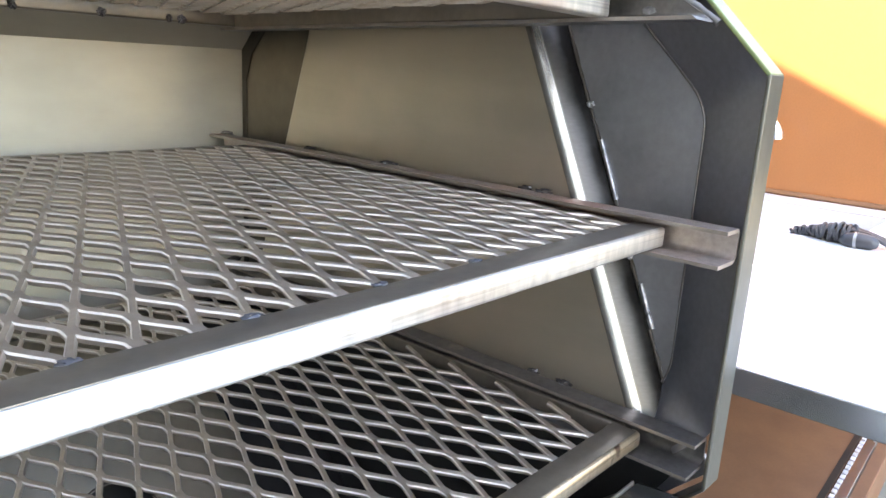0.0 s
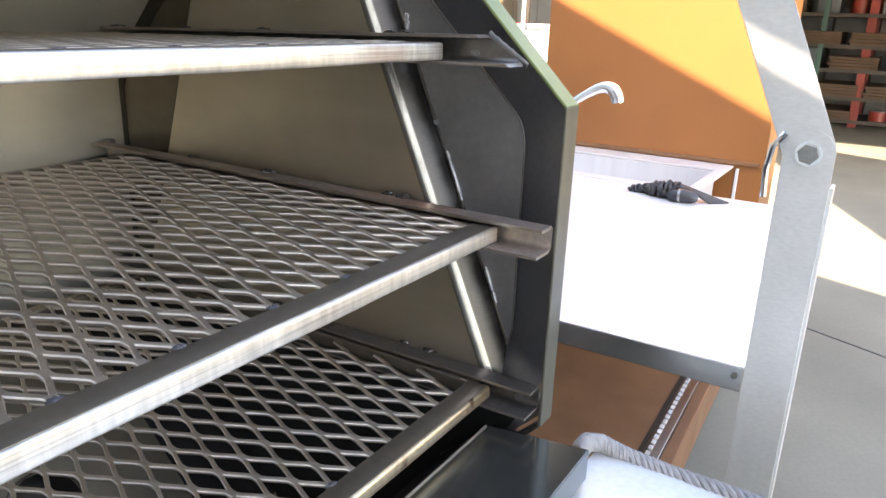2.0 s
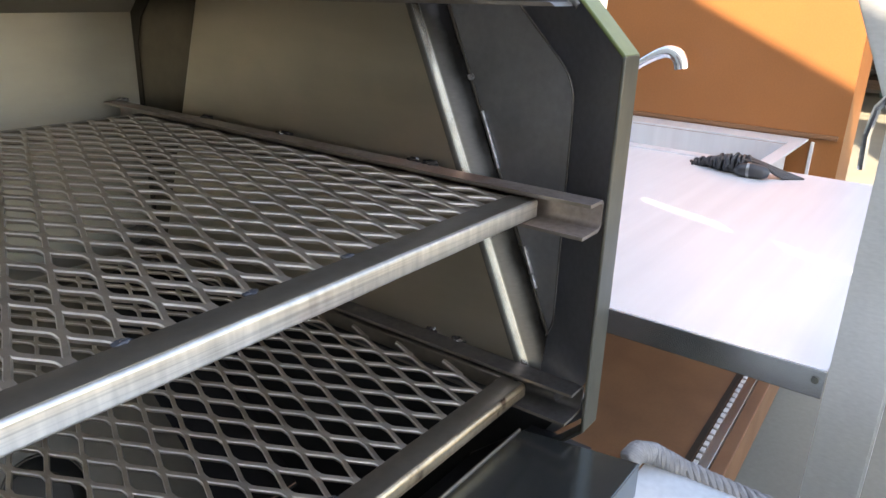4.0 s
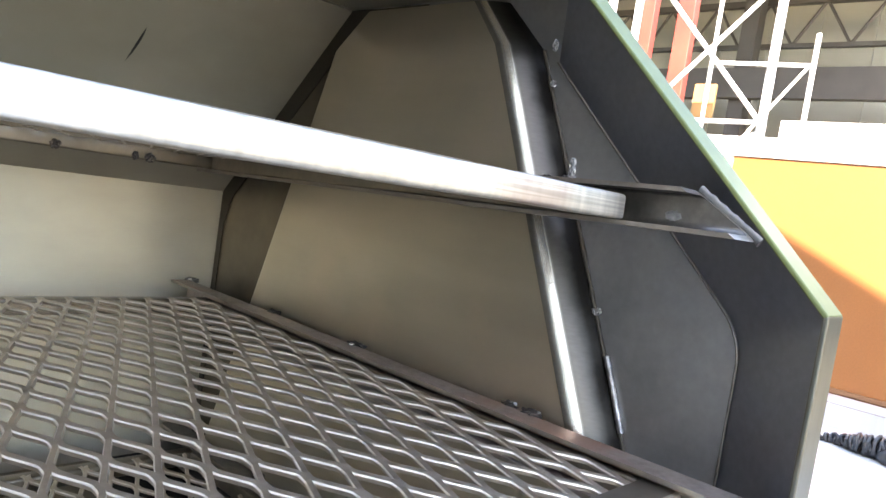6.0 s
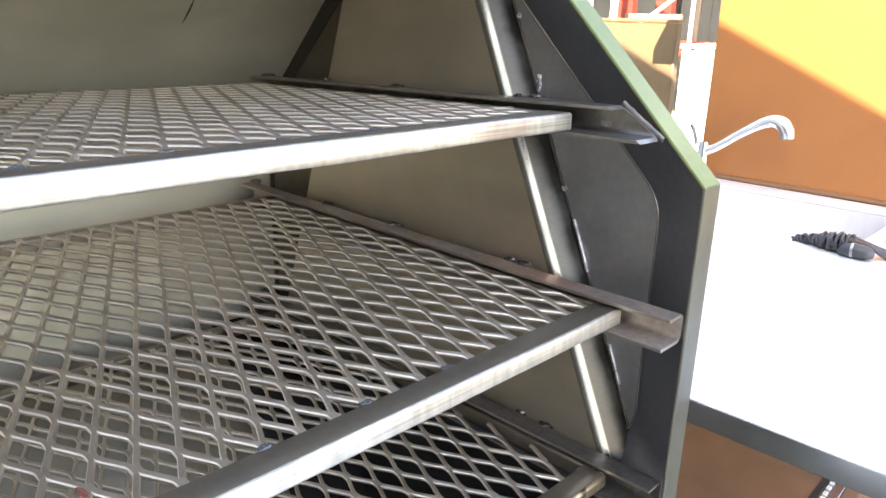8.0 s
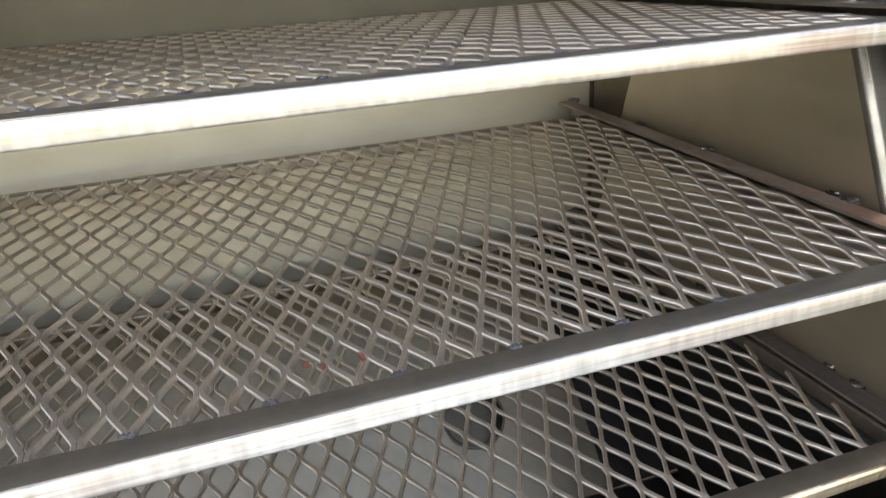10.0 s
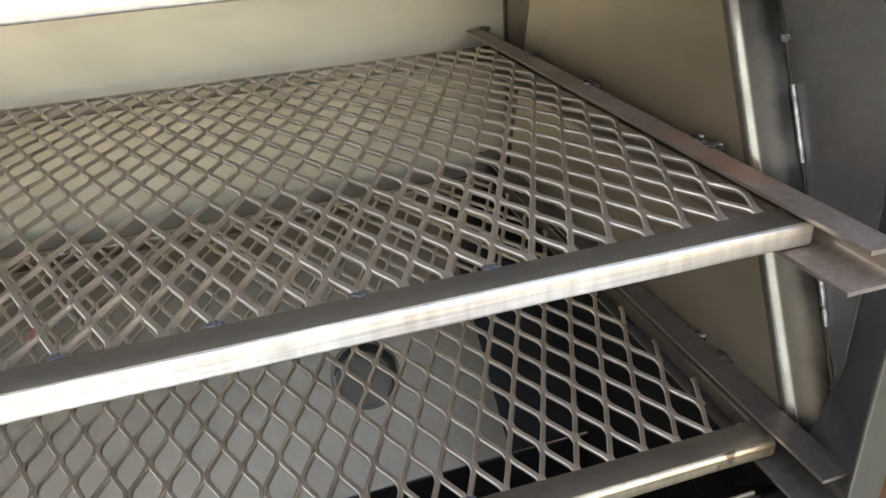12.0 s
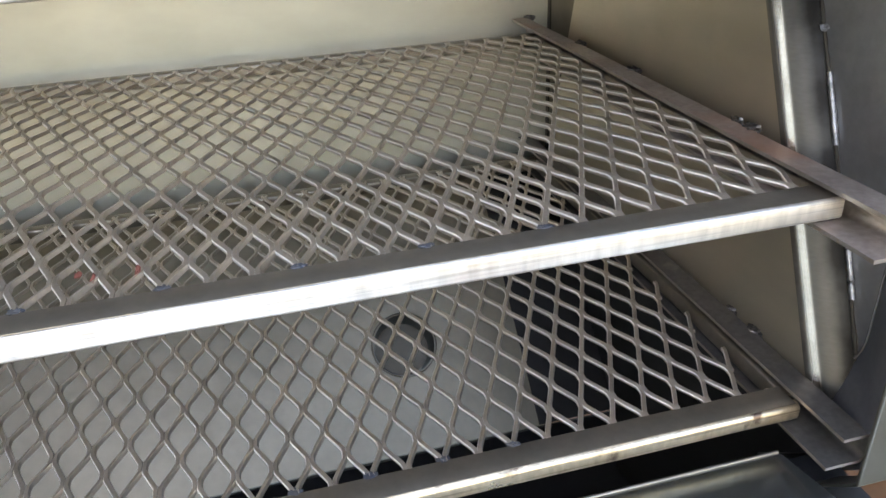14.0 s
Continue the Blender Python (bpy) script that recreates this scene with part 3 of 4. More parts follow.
# cuts across the back slope
for cut_run in (((-0.157, 0.596), (-0.159, 0.622), (-0.163, 0.654)), ((-0.222, 0.560), (-0.223, 0.578), (-0.225, 0.594))):
    smoker_part("score_mark", sweep(bmesh.new(), [(x, y, 2.0275 - y - 0.0045) for x, y in cut_run], [0.0014, 0.0026, 0.0014], 6), M_DARK)


# ---- racks ----
SWD, LWD, TWIST = 0.0311, 0.0710, -0.26


def trimmed(pts, axis, lo_, hi_):
    """The stretch of the polyline pts that lies between lo_ and hi_ on one axis."""
    out = []
    for p, q in zip(pts, pts[1:]):
        a, b = p[axis], q[axis]
        if (a < lo_ and b < lo_) or (a > hi_ and b > hi_):
            continue
        us = [0.0, 1.0]
        if a != b:
            cut_ = sorted(((lo_ - a) / (b - a), (hi_ - a) / (b - a)))
            us = [max(0.0, cut_[0]), min(1.0, cut_[1])]
        for u in us:
            r = tuple(m + (n - m) * u for m, n in zip(p, q))
            if not out or max(abs(m - n) for m, n in zip(out[-1], r)) > 1e-6:
                out.append(r)
    return out


def mesh_panel(x0, x1, y0, y1, z, mat, phase, swd):
    """Expanded metal: pairs of slit strands that part and meet again, each strand turned about its length."""
    verts, faces, cut = [], [], []
    w, t, bond, ch = 0.0045, 0.0038, 0.0042, 0.0010
    hx, hy = swd / 2, LWD / 2
    ni, nj = int((x1 - x0) / hx) + 2, int((y1 - y0) / hy) + 2
    def strand(pts):
        base = len(verts)
        for k, (x, y, zz) in enumerate(pts):
            q = pts[min(k + 1, len(pts) - 1)]
            p = pts[max(k - 1, 0)]
            dx, dy = q[0] - p[0], q[1] - p[1]
            l = math.hypot(dx, dy) or 1
            sx, sy = dy / l, -dx / l
            for u, v in ((-w / 2 + ch, t / 2), (w / 2, t / 2), (w / 2, -t / 2), (-w / 2, -t / 2), (-w / 2, t / 2 - ch)):
                c, sn = math.cos(TWIST), -math.sin(TWIST)
                a, h = u * c - v * sn, u * sn + v * c
                verts.append((x + sx * a, y + sy * a, zz + h))
        n = len(pts)
        for k in range(n - 1):
            for e in range(5):
                faces.append((base + 5 * k + e, base + 5 * k + (e + 1) % 5, base + 5 * k + 5 + (e + 1) % 5, base + 5 * k + 5 + e))
                cut.append(1 if e == 4 else 0)
        faces.append(tuple(base + e for e in range(5)))
        faces.append(tuple(base + 5 * (n - 1) + e for e in range(5)))
        cut.extend((0, 0))
    for j in range(-1, nj):
        ya = y0 + phase[1] + j * hy
        for i in range(-1, ni + 1):
            if (i + j) % 2:
                continue
            xa = x1 - phase[0] - i * hx
            for s in (-1, 1):
                xb = xa + s * hx
                jit = 0.0004 * noise.noise(Vector((xa * 30, ya * 30, z)))
                pts = [(xa + s * w * 0.40, ya, z), (xa + s * w * 0.44, ya + bond, z + 0.0004),
                       (xa + s * (w * 0.5 + 0.0003), ya + bond + 0.0018, z + 0.0005),
                       (xa + s * (w * 0.5 + 0.0014), ya + bond + 0.0044, z + 0.0005),
                       (xb - s * (w * 0.5 + 0.0014), ya + hy - bond - 0.0044, z - 0.0004),
                       (xb - s * (w * 0.5 + 0.0003), ya + hy - bond - 0.0018, z - 0.0004),
                       (xb - s * w * 0.44, ya + hy - bond, z - 0.0004), (xb - s * w * 0.40, ya + hy, z)]
                pts = [(p[0] + jit, p[1], p[2]) for p in pts]
                keep = trimmed(pts, 1, y0, y1)
                keep = trimmed(keep, 0, x0, x1)
                if len(keep) >= 2:
                    strand(keep)
    me = bpy.data.meshes.new("mesh_panel")
    me.from_pydata(verts, [], faces)
    me.materials.append(mat)
    me.materials.append(M_MESH_CUT)
    me.polygons.foreach_set("material_index", cut)
    return me


def rack(right, front, top, bar_mat, label, phase, depth=0.690, soft=0.003, tack=3, reach=0.0, swd=SWD):
    s, width = 0.019, 1.22
    r = thing("rack", label, "smoker rack", "racks in the smoker", at=(right - width / 2, front + depth / 2, top - s))
    inv = Matrix.Translation((-(right - width / 2), -(front + depth / 2), -(top - s)))
    def add(name, bm, mat, label_=""):
        ob = part(name, bm, mat, r, label_, True)
        ob.matrix_parent_inverse = inv
        return ob
    x0, zc = right - width, top - s / 2
    add("front_bar", tube_bar(bmesh.new(), (x0, front + s / 2, zc), (right, front + s / 2, zc), s, s, soft, 0.0006, 60), bar_mat, "front tube ground bright")
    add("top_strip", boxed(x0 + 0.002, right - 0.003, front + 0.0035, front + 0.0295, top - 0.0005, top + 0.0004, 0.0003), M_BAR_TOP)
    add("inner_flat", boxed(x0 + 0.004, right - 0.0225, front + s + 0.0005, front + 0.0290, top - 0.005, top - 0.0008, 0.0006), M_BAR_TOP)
    add("rear_bar", tube_bar(bmesh.new(), (x0, front + depth - s / 2, zc), (right, front + depth - s / 2, zc), s, s, 0.003, 0.0, 10), M_BAR_TOP)
    for x in (right - 0.0195 + reach + 0.005, x0 + 0.010):
        add("side_bar", tube_bar(bmesh.new(), (x, front + s, zc - 0.0004), (x, front + depth - s, zc - 0.0004), 0.010, s, 0.002, 0.0004, 14), M_BAR_TOP)
    phase = (phase[0] + reach, phase[1])
    me = mesh_panel(x0 + 0.012, right - 0.0180 + reach, front + 0.0290, front + depth - 0.012, top - 0.0014, M_MESH, phase, swd)
    ob = new("mesh_panel", me)
    ob.parent, ob.matrix_parent_inverse = r, inv
    ob["label"] = "expanded steel diamond mesh"
    # heat-tinted weld tacks where the mesh meets the front tube
    for k in range(1, 38, tack):
        x = right - 0.0180 + reach - phase[0] - swd * (k + 6)
        add("weld", weld_blob(bmesh.new(), (x + 0.0015 * noise.noise(Vector((k, top, 0))), front + 0.0315, top - 0.0002), (0.0080, 0.0060, 0.0020), k + int(top * 100)), M_TINT)
    return r


upper = rack(-0.012, 0.076, 1.305, M_BAR, "upper pull-out rack of expanded steel with a bright front tube", (0.012, 0.006), 0.618, reach=0.008)
upper.rotation_euler.x = -PITCH
upper.location.z -= PITCH * 0.309
for i, (x, sx) in enumerate(((-0.42, 0.009), (-0.316, 0.006), (-0.214, 0.007), (-0.124, 0.005), (-0.106, 0.008))):
    part("weld", weld_blob(bmesh.new(), (x - (-0.012 - 0.61), 0.618 / 2 - 0.020, 0.004), (sx, 0.006, 0.007), 200 + i), M_WELD, upper, "", True)
rack(0.0, 0.0, 1.100, M_BAR, "middle pull-out rack of expanded steel with a bright front tube", (0.0068, 0.0035), reach=0.010)
rack(0.002, -0.002, 0.890, M_BAR_OLD, "lower pull-out rack with a tanned, heat-stained front tube", (0.0286, 0.001), 0.690, 0.0055, 2, 0.014, 0.0321)

for i, (x, y, lx, ly) in enumerate(((-0.542, 0.068, 0.0026, 0.013), (-0.572, 0.066, 0.0026, 0.012), (-0.584, 0.073, 0.0030, 0.006))):
    b_ = weld_blob(bmesh.new(), (x, y, 1.0995), (lx, ly, 0.0016), 90 + i)
    tagged(part("paint_mark", b_, M_MARK, None, "", True), "smear of red marking paint on the middle rack mesh", "paint mark", "red marks on the rack")


# ---- open door in front of the smoker, with its rope gasket ----
door = thing("smoker_door", "dropped-open steel smoker door with a grey rope gasket along its rim", "smoker door", at=(-0.6, -0.4, 0.78))
door_inv = Matrix.Translation((0.6, 0.4, -0.78))


def door_part(name, bm, mat, label="", smooth=False):
    ob = part(name, bm, mat, door, label, smooth)
    ob.matrix_parent_inverse = door_inv
    return ob


door_part("panel", prism_x(bmesh.new(), [(-0.1212, 0.7985), (-0.1212, 0.794), (-0.62, 0.774), (-0.62, 0.779)], LEFT, 0.100), M_ALU, "pale steel inner face")
door_part("hinge", sweep(bmesh.new(), [(LEFT + 0.05, -0.126, 0.786), (0.05, -0.126, 0.786)], 0.003, 12), M_LIP, "", True)


def rope_strands(path, radius, turns, name, add, mat):
    """A laid rope of five strands along path."""
    n = len(path) - 1
    for s in range(5):
        pts = []
        for i in range(n * 36 + 1):
            u = i / 36
            k = min(int(u), n - 1)
            a, b = Vector(path[k]), Vector(path[k + 1])
            c = a.lerp(b, u - k)
            d = (b - a).normalized()
            e1 = d.cross(Vector((0, 0, 1))).normalized()
            e2 = d.cross(e1)
            ang = 2 * math.pi * (turns * u / n + s / 5)
            pts.append(c + (e1 * math.cos(ang) + e2 * math.sin(ang)) * radius * 0.64)
        add(name, sweep(bmesh.new(), pts, radius * 0.42, 8), mat, "", True)


rope_strands([(0.060, -0.108, 0.806), (0.072, -0.112, 0.812), (0.086, -0.125, 0.808), (0.094, -0.16, 0.796), (0.097, -0.22, 0.790), (0.098, -0.30, 0.789),
              (0.099, -0.38, 0.789), (0.099, -0.46, 0.789), (0.098, -0.54, 0.789), (0.097, -0.61, 0.789)], 0.0120, 13, "gasket_strand", door_part, M_ROPE)

# ---- fold-down steel table ----
table = thing("side_table", "brushed stainless steel side table with a turned-down front edge", "metal table", at=(0.98, 0.23, 0.0))
t_inv = Matrix.Translation((-0.98, -0.23, 0))


def under(parent, inv):
    def add(name, bm, mat, label="", smooth=False):
        ob = part(name, bm, mat, parent, label, smooth)
        ob.matrix_parent_inverse = inv
        return ob
    return add


t_add = under(table, t_inv)
t_add("tabletop", boxed(0.2415, 1.28, -0.262, 0.74, 0.892, 0.895, 0.001), M_TABLE)
t_add("front_edge", boxed(0.236, 0.241, -0.262, 0.74, 0.859, 0.8955, 0.0015), M_TABLE_EDGE, "dark turned-down edge")
t_add("side_edge", boxed(0.257, 1.28, -0.268, -0.263, 0.859, 0.8955, 0.0015), M_TABLE_EDGE)
sink = thing("sink", "stainless steel sink basin behind the side table", "sink", at=(1.52, 0.4, 0.3))
k_add = under(sink, Matrix.Translation((-1.52, -0.4, -0.3)))
k_add("rim", boxed(1.281, 1.32, 0.055, 0.74, 0.893, 0.899, 0.001), M_TABLE)
k_add("rim", boxed(1.66, 1.765, 0.055, 0.74, 0.893, 0.899, 0.001), M_TABLE)
k_add("rim", boxed(1.321, 1.659, 0.055, 0.090, 0.893, 0.899, 0.001), M_TABLE)
k_add("rim", boxed(1.321, 1.659, 0.705, 0.74, 0.893, 0.899, 0.001), M_TABLE)
k_add("basin_wall", boxed(1.655, 1.66, 0.090, 0.705, 0.70, 0.892), M_TABLE)
k_add("basin_wall", boxed(1.315, 1.32, 0.090, 0.705, 0.70, 0.892), M_TABLE)
k_add("basin_wall", boxed(1.321, 1.654, 0.090, 0.095, 0.70, 0.892), M_TABLE)
k_add("basin_wall", boxed(1.321, 1.654, 0.700, 0.705, 0.70, 0.892), M_TABLE)
k_add("basin_floor", boxed(1.315, 1.66, 0.090, 0.705, 0.694, 0.699), M_TABLE)
for x in (1.33, 1.74):
    for y in (0.72,):
        k_add("leg", boxed(x - 0.014, x + 0.014, y - 0.014, y + 0.014, 0.302, 0.6935, 0.002), M_ALU)
for y in (-0.252, 0.70):
    t_add("screw", sweep(bmesh.new(), [(0.236, y, 0.882), (0.2335, y, 0.882)], 0.0042, 12), M_LIP, "", True)
for x, y in ((1.25, 0.70),):
    t_add("leg", boxed(x - 0.015, x + 0.015, y - 0.015, y + 0.015, 0.302, 0.892, 0.002), M_ALU)

# ---- folding bracket with a pivot bolt ----
bracket = thing("folding_bracket", "mill-finish aluminium folding bracket arm with a hex pivot bolt", "bracket", at=(0.25, -0.29, 0.3))
b_add = under(bracket, Matrix.Translation((-0.25, 0.29, -0.3)))


def bar_plate(p0, p1, w, x0, x1, round0=True, round1=True):
    """A flat bar in the plane of y and z from p0 to p1, with round ends."""
    a, b = Vector(p0), Vector(p1)
    d = (b - a).normalized()
    n = Vector((-d.y, d.x))
    poly = []
    for c, sgn, rnd in ((a, -1, round0), (b, 1, round1)):
        for k in range(9 if rnd else 2):
            ang = radians(-90 + 180 * k / (8 if rnd else 1))
            off = (d * math.cos(ang) * (1 if rnd else 0) + n * math.sin(ang)) * w / 2
            poly.append(tuple(c + (off if sgn > 0 else -off)))
    return prism_x(bmesh.new(), poly, x0, x1)


b_add("lower_arm", bar_plate((-0.294, 0.30), (-0.291, 1.190), 0.058, 0.243, 0.250, False, True), M_ALU)
b_add("lower_flange", boxed(0.250, 0.282, -0.324, -0.320, 0.66, 1.15), M_ALU)
b_add("pivot_spacer", sweep(bmesh.new(), [(0.2495, -0.291, 1.190), (0.254, -0.291, 1.190)], 0.012, 16), M_BOLT, "", True)
b_add("upper_arm", bar_plate((-0.291, 1.190), (-0.090, 1.640), 0.058, 0.2535, 0.2575), M_ALU)
b_add("upper_flange", bar_plate((-0.264, 1.180), (-0.063, 1.630), 0.004, 0.256, 0.275, False, False), M_ALU)
hexa = [(-0.291 + 0.0125 * math.cos(radians(60 * k + 12)), 1.190 + 0.0125 * math.sin(radians(60 * k + 12))) for k in range(6)]
b_add("bolt_head", prism_x(bmesh.new(), hexa, 0.2335, 0.2415), M_BOLT, "bright hex bolt head")
b_add("bolt_washer", sweep(bmesh.new(), [(0.2415, -0.291, 1.190), (0.2432, -0.291, 1.190)], 0.0155, 24), M_CHROME, "", True)
b_add("spring_clip", sweep(bmesh.new(), [(0.243, -0.248, 1.130), (0.243, -0.246, 1.165), (0.243, -0.250, 1.195), (0.243, -0.262, 1.212)], 0.004, 8), M_CHROME, "", True)

# ---- orange-painted trailer box behind the table, its deck below ----
box_o = thing("food_trailer", "copper-orange painted trailer box with sharp folded corners", "trailer", at=(2.3, 0.33, 0.30))
o_add = under(box_o, Matrix.Translation((-2.3, -0.33, -0.30)))
o_add("side_panel", boxed(1.78, 2.02, -0.034, 0.752, 0.302, 1.545, 0.0), M_ORANGE, "", False)
o_add("roof_slab", boxed(1.772, 2.30, -0.05, 1.02, 1.546, 1.608, 0.004), M_WHITE, "white sheet-metal roof slab")
o_add("roof_lid", boxed(1.775, 2.30, -0.05, 0.630, 1.6085, 1.662, 0.004), M_WHITE, "white roof lid")
o_add("roof_box", boxed(1.785, 2.20, -0.05, 0.345, 1.6625, 1.85, 0.006), M_WHITE, "white roof-top box")
o_add("base_trim", boxed(1.768, 1.7795, -0.02, 0.745, 0.9005, 0.914, 0.002), M_BROWN, "dark brown base trim")
o_add("corner_trim", boxed(1.772, 1.779, 0.040, 0.050, 0.775, 0.889, 0.001), M_WHITE)
deck = thing("trailer_deck", "brown painted trailer deck with an aluminium tread strip", "trailer deck", at=(1.2, 0.005, 0))
deck.rotation_euler.z = 0.038
d_add = under(deck, Matrix.Translation((-1.2, 0.047, 0)))
d_add("deck_board", boxed(0.10, 3.2, -0.0275, 2.1, 0.20, 0.300, 0.003), M_BROWN)
d_add("deck_skirt", boxed(0.10, 3.2, -0.10, -0.067, 0.16, 0.292, 0.003), M_BROWN)
# Dark strip laid on top paints the shadow of the deck edge groove.
d_add("groove", boxed(0.10, 3.2, -0.0272, -0.012, 0.2990, 0.3012), M_SEAM, "dark strip painted for the shadowed groove beside the tread")
d_add("tread_strip", boxed(0.10, 3.2, -0.066, -0.028, 0.285, 0.298, 0.002), M_TABLE_EDGE, "aluminium tread strip")
for k in range(70):
    d_add("tread_bar", boxed(0.15 + k * 0.030, 0.168 + k * 0.030, -0.042, -0.0315, 0.2975, 0.3015, 0.001), M_TABLE)
for x in (0.4, 2.8):
    for y in (0.3, 1.7):
        d_add("jack_leg", boxed(x - 0.03, x + 0.03, y - 0.03, y + 0.03, 0.0, 0.20), M_TRUSS)

# ---- chrome tap ----
def flowing(pts, n=6):
    """Points of a smooth curve through pts."""
    P = [Vector(p) for p in pts]
    P = [P[0] * 2 - P[1]] + P + [P[-1] * 2 - P[-2]]
    out = []
    for a, b, c, d in zip(P, P[1:], P[2:], P[3:]):
        for k in range(n):
            u = k / n
            out.append(0.5 * (2 * b + (c - a) * u + (2 * a - 5 * b + 4 * c - d) * u * u + (3 * b - a - 3 * c + d) * u ** 3))
    return out + [P[-2]]


def flowing_radius(rs, n=6):
    return [a + (b - a) * k / n for a, b in zip(rs, rs[1:]) for k in range(n)] + [rs[-1]]



tap = thing("faucet", "chrome swan-neck faucet at the rear of the steel table", "faucet", at=(1.68, 0.74, 0.9))
f_add = under(tap, Matrix.Translation((-1.68, -0.74, -0.9)))
f_add("base", sweep(bmesh.new(), [(1.68, 0.70, 0.9), (1.68, 0.70, 0.93), (1.68, 0.70, 1.0), (1.68, 0.70, 1.03)], [0.03, 0.022, 0.018, 0.016], 16), M_CHROME, "", True)
f_add("handle", sweep(bmesh.new(), [(1.68, 0.72, 1.02), (1.68, 0.735, 1.06), (1.68, 0.745, 1.085)], [0.012, 0.010, 0.014], 12), M_CHROME, "", True)
f_add("spout", sweep(bmesh.new(), flowing([(1.68, 0.70, 0.995), (1.68, 0.65, 1.022), (1.68, 0.59, 1.066), (1.68, 0.545, 1.096), (1.68, 0.508, 1.116), (1.68, 0.479, 1.122),
                                   (1.68, 0.456, 1.113), (1.68, 0.442, 1.094), (1.68, 0.437, 1.074)]),
                     flowing_radius([0.014, 0.014, 0.015, 0.017, 0.020, 0.023, 0.025, 0.025, 0.024]), 24), M_CHROME, "", True)

# ---- black cable bundle on the table ----
cable = thing("cable_bundle", "coiled black rubber cable with a plug lying on the table", "cable", at=(1.22, 0.03, 0.895))
c_add = under(cable, Matrix.Translation((-1.22, -0.03, -0.9)))
coil = []
for k in range(300):
    u = k / 299
    a = k * 0.60 + 1.6 * noise.noise(Vector((k * 0.06, 8, 1)))
    r = 0.004 + 0.015 * min(1.0, u * 1.5) + 0.0060 * noise.noise(Vector((k * 0.11, 2, 0)))
    coil.append((1.185 + r * 1.25 * math.cos(a) + 0.010 * math.sin(u * 7) + 0.006 * noise.noise(Vector((k * 0.05, 4, 4))), 0.213 - 0.135 * u + 0.016 * noise.noise(Vector((k * 0.21, 0, 5))),
                 0.9010 + r + r * math.sin(a) + 0.003 * abs(noise.noise(Vector((k * 0.17, 9, 0))))))
c_add("cord", sweep(bmesh.new(), coil, 0.0036, 6), M_BLACK, "", True)
for k in range(6):
    q = k * 1.7
    run = [(1.170 + 0.007 * k + 0.010 * math.sin(q), 0.125 - 0.006 * k, 0.915), (1.168 + 0.006 * k, 0.090, 0.932 + 0.0022 * (k % 3)),
           (1.172 + 0.005 * k, 0.050, 0.930 - 0.002 * (k % 2)), (1.176 + 0.006 * k, 0.016 - 0.004 * k, 0.912), (1.182 + 0.007 * k, -0.006 - 0.007 * k, 0.9005)]
    c_add("cord", sweep(bmesh.new(), flowing(run), 0.0036, 6), M_BLACK, "", True)
c_add("plug", sweep(bmesh.new(), flowing([(1.152, 0.100, 0.912), (1.150, 0.085, 0.914), (1.150, 0.062, 0.916), (1.153, 0.038, 0.915), (1.157, 0.026, 0.912)]),
                    flowing_radius([0.007, 0.016, 0.0185, 0.016, 0.008]), 16), M_BLACK, "", True)
c_add("plug_collar", sweep(bmesh.new(), [(1.150, 0.071, 0.9155), (1.150, 0.065, 0.916)], 0.0195, 18), M_BOLT, "grey metal collar", True)


# ---- scaffold, red frame and workshop behind ----
scaffold = thing("scaffold", "white galvanised scaffold frame with diagonal braces", "scaffold", at=(2.9, 1.3, 0))
s_add = under(scaffold, Matrix.Translation((-2.9, -1.3, 0)))
for x, y, r, top in ((3.30, 1.28, 0.024, 3.2), (3.36, 1.10, 0.013, 2.36), (3.123, 1.518, 0.011, 2.55), (2.95, 2.05, 0.024, 3.2), (3.02, 1.93, 0.022, 3.2)):
    s_add("post", sweep(bmesh.new(), [(x, y, 0), (x, y, top)], r, 10), M_WHITE, "", True)
for a, b, r in (((3.12, 1.52, 2.168), (3.36, 1.10, 2.20), 0.011), ((3.0, 1.95, 1.845), (3.30, 1.28, 1.90), 0.013), ((2.95, 1.92, 2.69), (3.25, 1.27, 1.89), 0.013),
                ((3.305, 1.25, 2.676), (2.99, 1.77, 1.90), 0.012), ((3.345, 1.12, 2.19), (3.194, 1.333, 1.79), 0.008), ((3.30, 1.28, 1.86), (3.02, 1.9, 1.30), 0.011)):
    s_add("brace", sweep(bmesh.new(), [a, b], r, 8), M_WHITE, "", True)
redf = thing("red_frame", "red painted steel frame beside the scaffold", "steel frame", at=(4.2, 2.4, 0))
r_add = under(redf, Matrix.Translation((-4.2, -2.4, 0)))
for y in (2.25, 2.55):
    r_add("post", boxed(4.15, 4.22, y - 0.06, y + 0.06, 0, 3.4, 0.004), M_RED)
for z in (1.2, 2.95):
    r_add("beam", boxed(4.14, 4.2, 1.9, 3.1, z, z + 0.10, 0.004), M_RED)

crate = thing("white_crate", "white painted sheet-metal crate standing by the scaffold", "crate", at=(3.75, 1.5, 0))
w_add = under(crate, Matrix.Translation((-3.75, -1.5, 0)))
w_add("body", boxed(3.45, 4.05, 1.30, 1.72, 0.0, 1.27, 0.01), M_WHITE)
w_add("lid", boxed(3.44, 4.06, 1.29, 1.73, 1.271, 1.30, 0.006), M_WHITE)
w_add("side_board", boxed(3.42, 3.448, 1.735, 2.1, 0.0, 1.46, 0.003), M_TAN, "tan board leaning at the side")

drum = thing("ochre_panel", "ochre painted sheet panel on a dark post behind the scaffold", "panel", at=(5.0, 2.43, 0))
p_add = under(drum, Matrix.Translation((-5.0, -2.43, 0)))
p_add("sheet", boxed(5.0, 5.03, 2.34, 2.515, 2.20, 2.46, 0.003), M_OCHRE)
